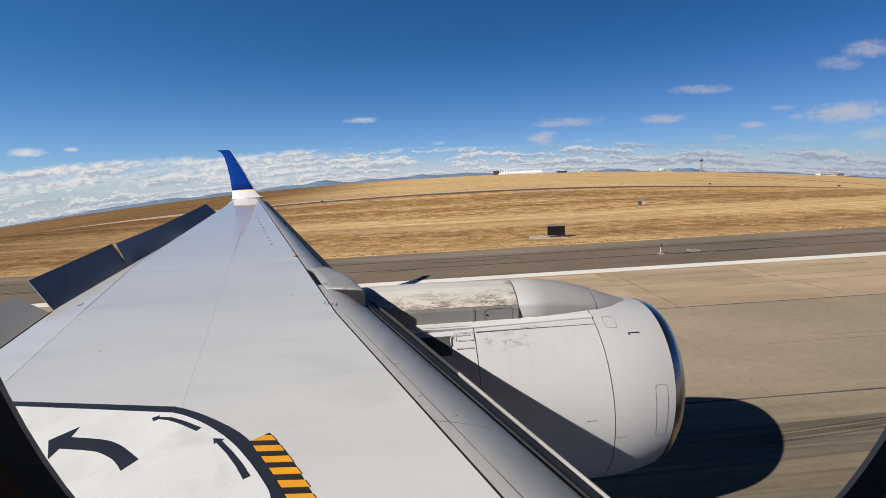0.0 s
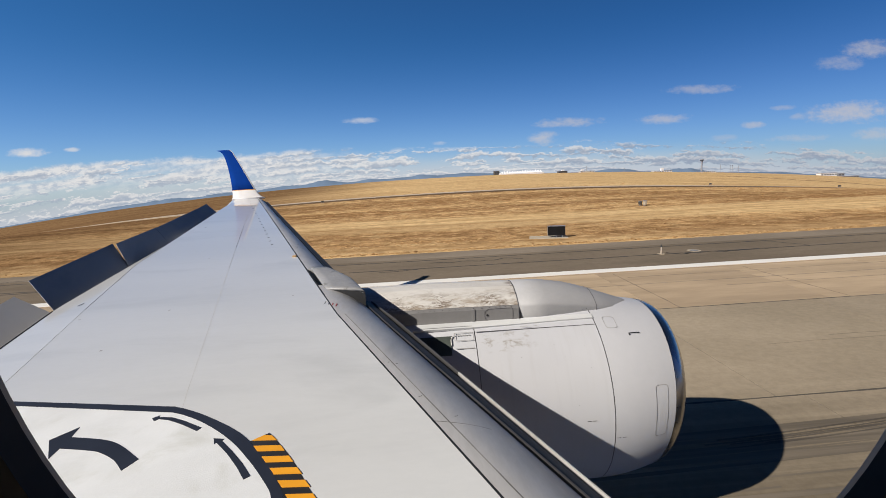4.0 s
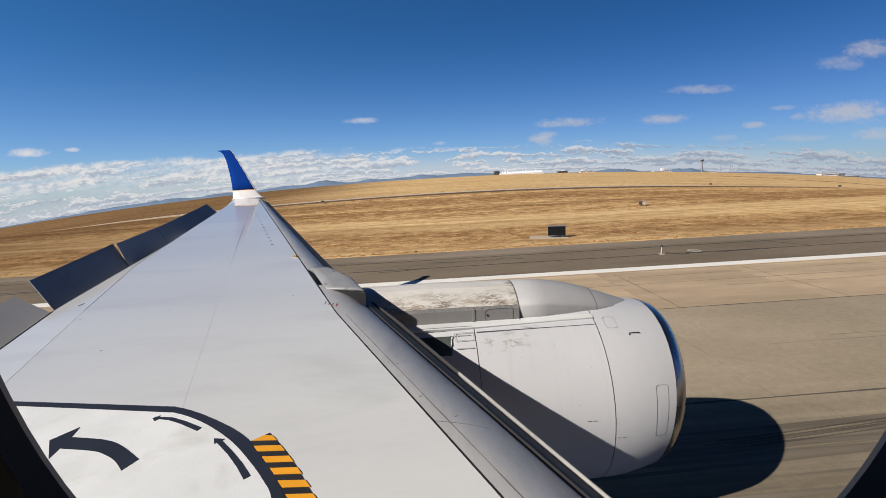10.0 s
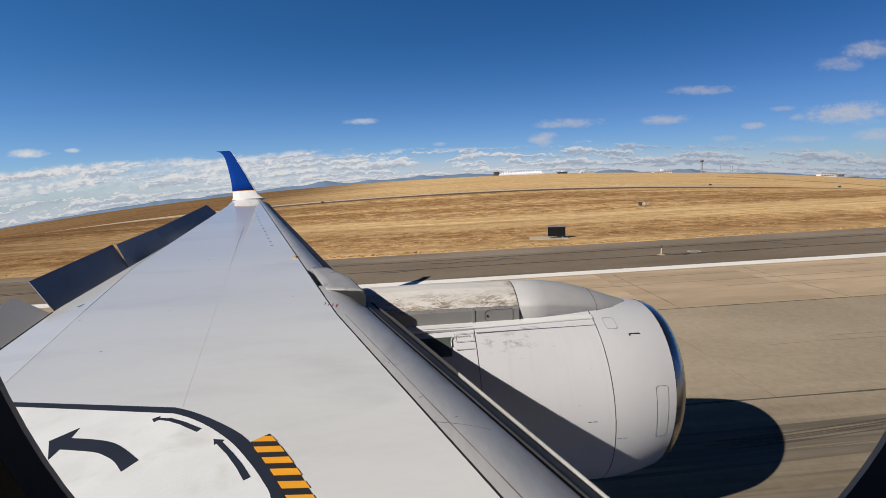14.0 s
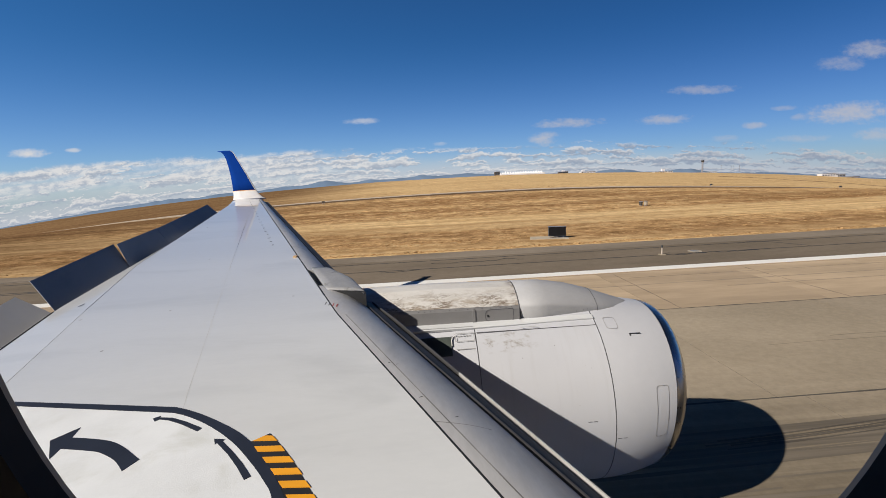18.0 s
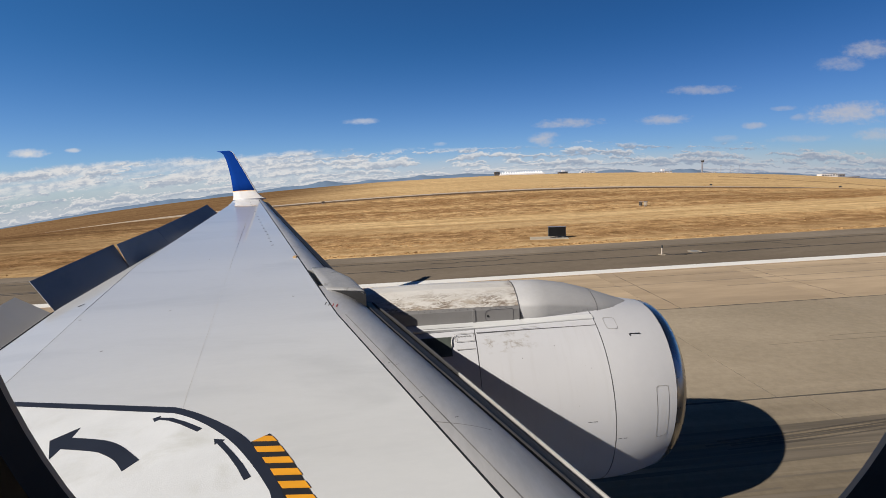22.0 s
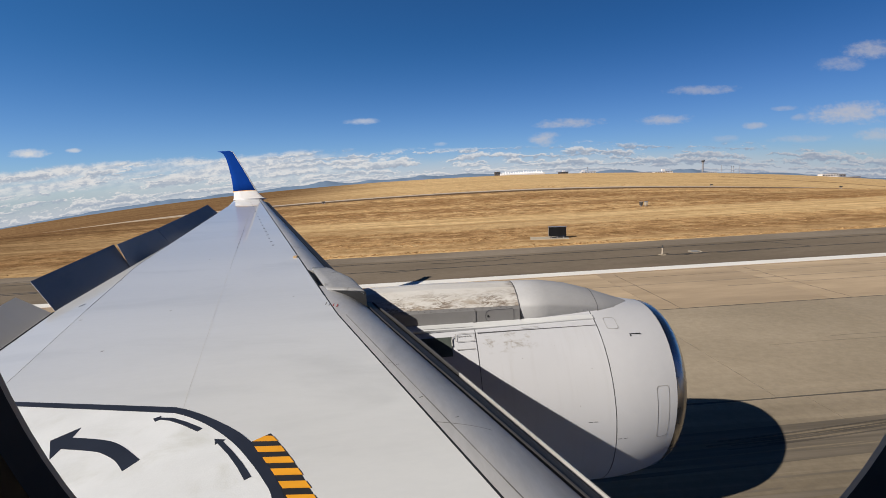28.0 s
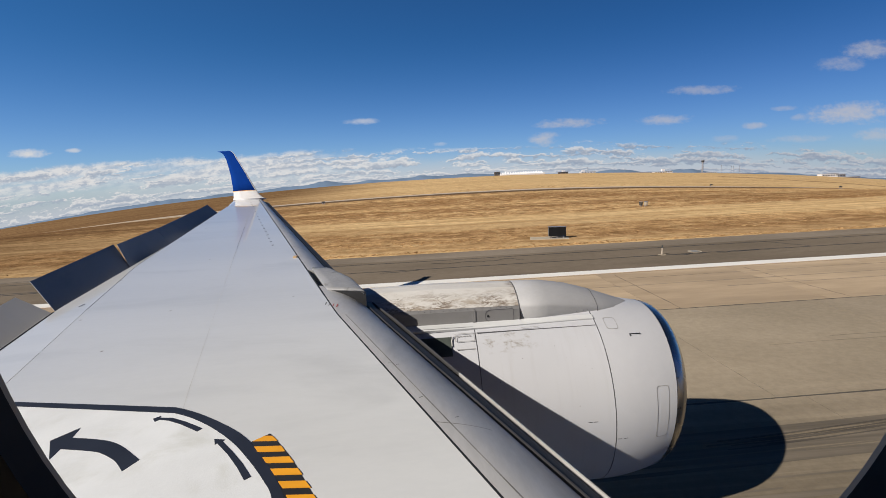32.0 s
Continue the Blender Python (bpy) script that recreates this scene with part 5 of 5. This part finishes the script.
# ---- the far airport ----
def tents():
    x0, x1, y = 428.0, 656.0, 2300.0
    z = lie((x0 + x1) / 2, y) - 2
    t = empty("terminal", ((x0 + x1) / 2, y, z), label="long terminal with a row of white peaked tent roofs", category="terminal")
    part("hall", box(x0, x1, y - 40, y + 40, z - 4, z + 9, 0.5), BUILD_WHITE, t)
    n = 17
    for i in range(n):
        w = (x1 - x0) / n
        cx = x0 + w * (i + 0.5)
        h = 25 if i in (2, 3, 9, 10, 14) else 21
        rings = []
        for f, r in ((0.0, 1.0), (0.25, 0.62), (0.5, 0.36), (0.75, 0.17), (1.0, 0.02)):
            rings.append([(cx + r * w * 0.5 * math.cos(a), y + r * 40 * math.sin(a), z + 8 + (h - 8) * f) for a in [2 * math.pi * k / 12 for k in range(12)]])
        bm = loft(rings)
        bmesh.ops.recalc_face_normals(bm, faces=bm.faces)
        part("tent_roof", bm, TENT, t, "white fabric tent peak")


tents()


def block(name, u0, u1, y, h, mat, label, extra=()):
    x0, x1 = u0 * y, u1 * y
    z = min(lie(x0, y), lie(x1, y))
    t = empty(name, ((x0 + x1) / 2, y, z), label=label, category="building")
    wall = part("wall", box(x0, x1, y - 15, y + 15, z - 8, z + h, 0.3), mat, t)
    roof = part("roof", box(x0 - 1, x1 + 1, y - 16, y + 16, z + h, z + h + 1.2, 0.2), BUILD_GREY, t)
    for a, b, hh in extra:
        part("roof_house", box(x0 + (x1 - x0) * a, x0 + (x1 - x0) * b, y - 8, y + 8, z + h + 1.2, z + h + hh, 0.2), BUILD_WHITE, roof)
    k = max(2, int((x1 - x0) / 14))
    for i in range(k):
        a = x0 + (x1 - x0) * (i + 0.2) / k
        part("window", box(a, a + (x1 - x0) * 0.6 / k, y - 15.3, y - 15.0, z + h * 0.45, z + h * 0.75), DARK_GLASS, wall)


block("hotel", 0.176, 0.187, 2300, 20, DARK_CLAD, "dark glass hotel block beside the tents", ((0.1, 0.35, 3),))
block("concourse", 0.322, 0.342, 2500, 11, DARK_CLAD, "low grey concourse building", ((0.4, 0.7, 8),))
block("concourse", 0.372, 0.405, 2500, 9, BUILD_WHITE, "low white airport building", ((0.1, 0.3, 10),))
block("service_building", 0.543, 0.585, 2600, 9, BUILD_WHITE, "low white service building", ((0.45, 0.6, 16),))
block("service_building", 0.64, 0.69, 3000, 9, BUILD_WHITE, "low white building below the control tower")
block("hangar", 0.945, 0.985, 2300, 19, BUILD_WHITE, "wide white aircraft hangar")
block("hangar", 0.988, 1.003, 2300, 17, BUILD_GREY, "dark grey aircraft hangar")
block("cargo_shed", 1.005, 1.04, 2300, 9, BUILD_GREY, "long low grey cargo shed")


def control_tower():
    y = 3300.0
    x = 0.659 * y
    z = lie(x, y)
    t = empty("control_tower", (x, y, z), label="tall concrete airport control tower with a wide cab", category="tower")
    part("shaft", turned([(-10, 6.5), (76, 5.5), (82, 7.5)], "z", (x, y, z), 20), TOWER, t)
    part("cab", turned([(82, 8.5), (86, 11.0), (94, 11.5)], "z", (x, y, z), 20), DARK_GLASS, t)
    roof = part("cab_roof", turned([(94, 11.8), (96, 10.5), (99, 4.0), (99, 0.1)], "z", (x, y, z), 20), TOWER, t)
    part("mast", turned([(99, 1.2), (106, 0.9), (106, 0.01)], "z", (x, y, z), 8), STEEL, roof)


control_tower()


def pole(u, y, h, w=1.2):
    x = u * y
    z = lie(x, y)
    t = empty("light_pole", (x, y, z), label="tall dark apron floodlight pole", category="pole", group="apron poles")
    part("shaft", turned([(-3, w), (h, w * 0.7), (h, 0.01)], "z", (x, y, z), 8), BUILD_GREY, t)
    part("lamp_head", box(x - w * 2.2, x + w * 2.2, y - 1, y + 1, z + h - 2, z + h + 1), BUILD_GREY, t)


for u, y, h in ((0.388, 2500, 34), (0.476, 2600, 22), (0.704, 2600, 46), (0.728, 2600, 44), (0.733, 2600, 44), (0.748, 2600, 46)):
    pole(u, y, h)


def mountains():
    """A far range with its haze put into the blue colour, higher in a few places, along the whole horizon."""
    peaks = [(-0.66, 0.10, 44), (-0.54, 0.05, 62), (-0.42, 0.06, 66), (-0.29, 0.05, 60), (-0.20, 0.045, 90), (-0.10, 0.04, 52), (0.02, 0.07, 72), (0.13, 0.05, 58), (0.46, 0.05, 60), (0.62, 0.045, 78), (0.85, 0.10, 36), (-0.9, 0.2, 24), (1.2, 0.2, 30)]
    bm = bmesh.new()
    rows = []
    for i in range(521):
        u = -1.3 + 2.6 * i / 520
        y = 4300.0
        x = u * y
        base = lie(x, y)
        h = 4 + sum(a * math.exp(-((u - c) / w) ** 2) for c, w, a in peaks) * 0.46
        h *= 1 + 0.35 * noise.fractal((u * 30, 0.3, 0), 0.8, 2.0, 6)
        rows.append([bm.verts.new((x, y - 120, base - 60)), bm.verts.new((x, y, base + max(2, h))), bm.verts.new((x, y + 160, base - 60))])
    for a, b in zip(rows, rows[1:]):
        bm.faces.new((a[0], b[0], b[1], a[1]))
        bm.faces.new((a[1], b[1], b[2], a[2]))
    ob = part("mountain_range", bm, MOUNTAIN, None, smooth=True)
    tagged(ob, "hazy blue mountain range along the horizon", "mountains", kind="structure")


mountains()

# ---- paving detail, small pieces last ----
def slabs():
    """Single concrete slabs of the runway beside the airliner, with recessed dark joints."""
    bed = part("joint_bed", box(-60, 100, -3.9, 20.2, -0.003, -0.001), JOINT, runway)
    bed.name = "joint_bed"
    lanes = [(20.2, 19.45), (19.41, 13.98), (13.93, 8.05), (8.01, 2.1), (2.06, -3.9)]
    # unseen lane, rubber-dark, added to cut light bounced onto the engine
    part("rubbered_lane", box(-420, 480, -14.0, -3.92, -0.006, 0.004), CONCRETE_DARK, runway, "concrete darkened by tyre rubber")
    rng = random.Random(8)
    for y1, y0 in lanes:
        x = -54.0 + rng.uniform(0, 1.0)
        length = 6.1 if y1 < 20 else 12.2
        me = mesh_of(box(0, length - 0.018, 0, y1 - y0, -0.006, 0.006), CONCRETE_BROWN if y1 > 13.95 else LANE)
        while x < 96:
            ob = new("slab", me)
            ob.location = (x, y0, 0)
            ob.parent = runway
            x += length


slabs()


def tar_lines():
    rng = random.Random(3)
    bm = bmesh.new()
    for k in range(10):
        x, y = rng.uniform(-40, 70), rng.uniform(22.2, 27.6)
        a = rng.choice((0.0, 0.0, 0.05, 1.4, 0.9))
        pts = []
        for i in range(rng.randint(4, 11)):
            pts.append((x, y))
            a += rng.gauss(0, 0.22)
            x += 0.7 * math.cos(a)
            y = min(27.9, max(22.1, y + 0.5 * math.sin(a)))
        ribbon(pts, rng.uniform(0.04, 0.10), flat, 0.016, bm)
    for y, x0, x1 in ((22.9, -60, 90), (25.1, -60, 90)):
        pts = [(x0 + (x1 - x0) * i / 60, y + 0.06 * noise.noise((i * 0.35, y, 0))) for i in range(61)]
        ribbon(pts, 0.09, flat, 0.015, bm)
    for k in range(5):
        x, y = -14 + 13 * k + rng.uniform(-3, 3), rng.uniform(22.6, 24.5)
        pts = [(x + 0.35 * i + 0.3 * noise.noise((i * 0.5, k, 1)), y + 0.55 * noise.noise((i * 0.45, k * 3.1, 4))) for i in range(16)]
        ribbon(pts, rng.uniform(0.05, 0.11), flat, 0.0168, bm)
    pave = part("paving_strip", box(RX0, RX1, 25.7, 28.15, 0.0, 0.013), ASPHALT_PALE, shoulder, "paler asphalt strip")
    ob = part("crack_seal", bm, TAR, shoulder, "black tar crack seal")
    tagged(ob, kind="stuff")
    bm = bmesh.new()
    for j, (y, x0, x1, w, bend) in enumerate(((10.6, 9, 22, 0.02, 0.1), (10.9, 11, 19, 0.02, 0.1),
                               (4.9, 5, 40, 0.06, 0.0), (17.2, 6, 40, 0.05, 0.0), (16.3, 12, 30, 0.04, 0.1), (18.4, 9, 26, 0.03, 0.0))):
        pts = [(x0 + (x1 - x0) * i / 40, y + bend * (i / 40) ** 2 + 0.05 * noise.noise((i * 0.2, y, 2))) for i in range(41)]
        ribbon(pts, w, flat, 0.009 + 0.0006 * j, bm)
    tagged(part("tyre_mark", bm, RUBBER, runway, "faint curved tyre marks"), kind="stuff")
    bm = bmesh.new()
    for y in (13.955, 8.03):
        pts = [(-58 + 0.5 * i, y + 0.02 * noise.noise((i * 0.6, y, 6))) for i in range(310)]
        ribbon(pts, [max(0.018, 0.045 + 0.06 * noise.noise((i * 0.31, y, 9))) for i in range(310)], flat, 0.0085, bm)
    for x in (-9.6, 2.6, 8.7, 14.8, 27.0):
        pts = [(x + 0.04 * noise.noise((i * 0.4, x, 2)), 14.0 + 0.18 * i) for i in range(30)]
        ribbon(pts, [max(0.012, 0.022 + 0.03 * noise.noise((i * 0.5, x, 3))) for i in range(30)], flat, 0.0085, bm)
    tagged(part("joint_seal", bm, JOINT, runway, "dark uneven joint sealant"), kind="stuff")
    bm = bmesh.new()
    for k in range(8):
        y, x0, w = 6.55 + 0.035 * k, 4.6 + rng.uniform(0, 1.2), rng.uniform(0.012, 0.035)
        pts = [(x0 + 0.5 * i, y + 0.05 * (0.5 * i) ** 1.3 + 0.02 * noise.noise((i * 0.3, y * 9, 5))) for i in range(rng.randint(14, 24))]
        ribbon(pts, w, flat, 0.009 + 0.0007 * k, bm)
    tagged(part("tyre_mark", bm, RUBBER_DARK, runway, "dark curved skid marks"), kind="stuff")
    bm = bmesh.new()
    for k in range(26):
        y, x0, w = rng.uniform(2.6, 6.9), rng.uniform(-20, 6), rng.uniform(0.05, 0.22)
        pts = [(x0 + 1.6 * i, y + 0.06 * noise.noise((i * 0.2, y, 5)) + 0.002 * i * i) for i in range(rng.randint(12, 24))]
        ribbon(pts, [w * (0.25 + 0.75 * smooth01(min(i, len(pts) - 1 - i) / 4)) for i in range(len(pts))], flat, 0.0072 + 0.00005 * k, bm)
    tagged(part("tyre_mark", bm, RUBBER_FAINT, runway, "broad faded bands of tyre rubber"), kind="stuff")


tar_lines()


def touchdown_zone():
    """The stretch of runway that the airliner has come along: threshold stripes, touchdown bars, aiming marks and centre dashes."""
    mid, paint_z = -2.4, 0.010

    def bar(name, x, length, y0, y1, label=""):
        part(name, box(x, x + length, y0, y1, -0.005, paint_z), PAINT_WHITE, runway, label)
        rim = 0.14
        part("paint_border", box(x - rim, x + length + rim, y0 - rim, y1 + rim, -0.005, paint_z - 0.005), TAR, runway)

    for k in range(6):
        for side in (-1, 1):
            a, b = mid + side * (2.6 + 3.5 * k), mid + side * (4.4 + 3.5 * k)
            bar("threshold_stripe", -935.0, 45.0, min(a, b), max(a, b))
    for x, rows in ((-650.0, 2), (-505.0, 2), (-250.0, 1)):
        for k in range(rows):
            for side in (-1, 1):
                a, b = mid + side * (11.0 + 3.3 * k), mid + side * (12.9 + 3.3 * k)
                bar("touchdown_bar", x, 22.9, min(a, b), max(a, b))
    for side in (-1, 1):
        a, b = mid + side * 10.9, mid + side * 20.0
        bar("aiming_mark", -792.0, 45.7, min(a, b), max(a, b), "wide white aiming point block")
    for k in range(22):
        x = -860.0 + 61.0 * k
        if not -70 < x < 110:
            part("centre_dash", box(x, x + 36.0, mid - 0.45, mid + 0.45, -0.005, paint_z), PAINT_WHITE, runway)
    bm = bmesh.new()
    rng = random.Random(21)
    for k in range(70):
        side = rng.choice((-1, 1))
        y, x, length = mid + side * rng.gauss(4.6, 1.3), rng.uniform(-830, -420), rng.uniform(40, 190)
        drift = rng.uniform(-0.4, 0.4)
        ribbon([(x + length * i / 6, y + drift * (i / 6) ** 2) for i in range(7)], rng.uniform(0.15, 0.4), flat, 0.0105 + 0.00004 * k, bm)
    tagged(part("tyre_mark", bm, RUBBER_DARK, runway, "black streaks of landing tyre rubber"), kind="stuff")


touchdown_zone()


def paved(x0, x1, y0, y1, flare, z, mat, skew=0.0):
    """Pavement from the runway to the parallel taxiway, widening in curves at both ends."""
    bm = bmesh.new()
    rows = []
    for i in range(25):
        f = i / 24
        y = y0 + (y1 - y0) * f
        wide = flare * (math.exp(-(y - y0) / 9.0) + math.exp(-(y1 - y) / 9.0))
        rows.append([bm.verts.new((x0 - wide + (x1 - x0 + 2 * wide) * j / 8 + skew * (y1 - y), y, lie(x0 + (x1 - x0) * j / 8, y) + z)) for j in range(9)])
    for a, b in zip(rows, rows[1:]):
        for j in range(8):
            bm.faces.new((a[j], a[j + 1], b[j + 1], b[j]))
    return bm


def taxi_exit(cx, half, flare, skew=0.0):
    side = new("taxiway_shoulder", mesh_of(paved(cx - half - 9, cx + half + 9, 27.9, 97.8, flare, 0.10, ASPHALT, skew), ASPHALT))
    tagged(side, "dark asphalt shoulder round a taxiway exit", "shoulder", kind="structure")
    lane = new("taxiway_exit", mesh_of(paved(cx - half, cx + half, 20.4, 97.8, flare, 0.14, CONCRETE, skew), CONCRETE))
    tagged(lane, "tan concrete taxiway exit that leaves the runway", "taxiway", kind="structure")

    def on_lane(x, y):
        return lie(cx, y) + 0.15

    line = [(cx + skew * (97.8 - y), y) for y in [22.0 + 2.5 * i for i in range(30)]]
    part("centre_line", ribbon(line, 0.5, on_lane, 0.02), TAR, lane, "black border of the taxi line")
    part("centre_line", ribbon(line, 0.3, on_lane, 0.035), PAINT_YELLOW, lane, "yellow painted taxi line")
    if not skew:
        for sgn in (-1, 1):
            turn = [(cx + sgn * 34 * (1 - math.cos(radians(90 * i / 12))), 56 - 50 * math.sin(radians(90 * i / 12))) for i in range(13)]
            part("turn_line", ribbon(turn, 0.3, on_lane, 0.03), PAINT_YELLOW, lane, "curved yellow lead-on line")
        y = 78.0
        for k in range(2):
            part("hold_line", ribbon([(cx - half + (2 * half) * i / 8, y + 0.6 * k) for i in range(9)], 0.3, on_lane, 0.03), PAINT_YELLOW, lane, "yellow holding position line")
        for sgn in (-1, 1):
            part("hold_panel", plate([(cx + sgn * 2.0 - 1.4, y + 1.6), (cx + sgn * 2.0 + 1.4, y + 1.6), (cx + sgn * 2.0 + 1.4, y + 3.8), (cx + sgn * 2.0 - 1.4, y + 3.8)], on_lane, 0.03), RED_INK, lane, "red painted holding panel")
            for k in range(4):
                x = cx + sgn * 2.0 - 1.05 + 0.6 * k
                part("panel_bar", plate([(x, y + 2.0), (x + 0.3, y + 2.0), (x + 0.3, y + 3.4), (x, y + 3.4)], on_lane, 0.045), PAINT_WHITE, lane)


taxi_exit(-985.0, 24.0, 22.0)
taxi_exit(-628.0, 15.0, 26.0)
taxi_exit(-330.0, 16.0, 20.0, skew=1.3)


def exit_sign(x, y):
    z = lie(x, y) - 0.02
    t = empty("guidance_sign", (x, y, z), label="low black and yellow taxiway guidance sign on a concrete pad", category="sign", group="guidance signs")
    part("pad", box(x - 2.2, x + 2.2, y - 0.7, y + 0.7, z - 0.2, z + 0.06, 0.01), PAD, t, "pale concrete pad")
    case = part("case", box(x - 1.5, x + 1.5, y - 0.16, y + 0.16, z + 0.25, z + 1.05, 0.02), SIGN_BLACK, t, "black sign case")
    part("panel", box(x - 1.4, x + 0.1, y - 0.175, y - 0.158, z + 0.32, z + 0.98), PAINT_YELLOW, case, "yellow sign panel")
    for k in range(3):
        part("panel_bar", box(x - 1.2 + 0.4 * k, x - 1.0 + 0.4 * k, y - 0.182, y - 0.174, z + 0.45, z + 0.85), SIGN_BLACK, case)
    for d in (-1.1, 0.0, 1.1):
        part("post", box(x + d - 0.04, x + d + 0.04, y - 0.04, y + 0.04, z + 0.02, z + 0.27), STEEL, t)


for x, y in ((-1045.0, 62.0), (-925.0, 66.0), (-672.0, 58.0), (-580.0, 70.0), (-410.0, 52.0)):
    exit_sign(x, y)
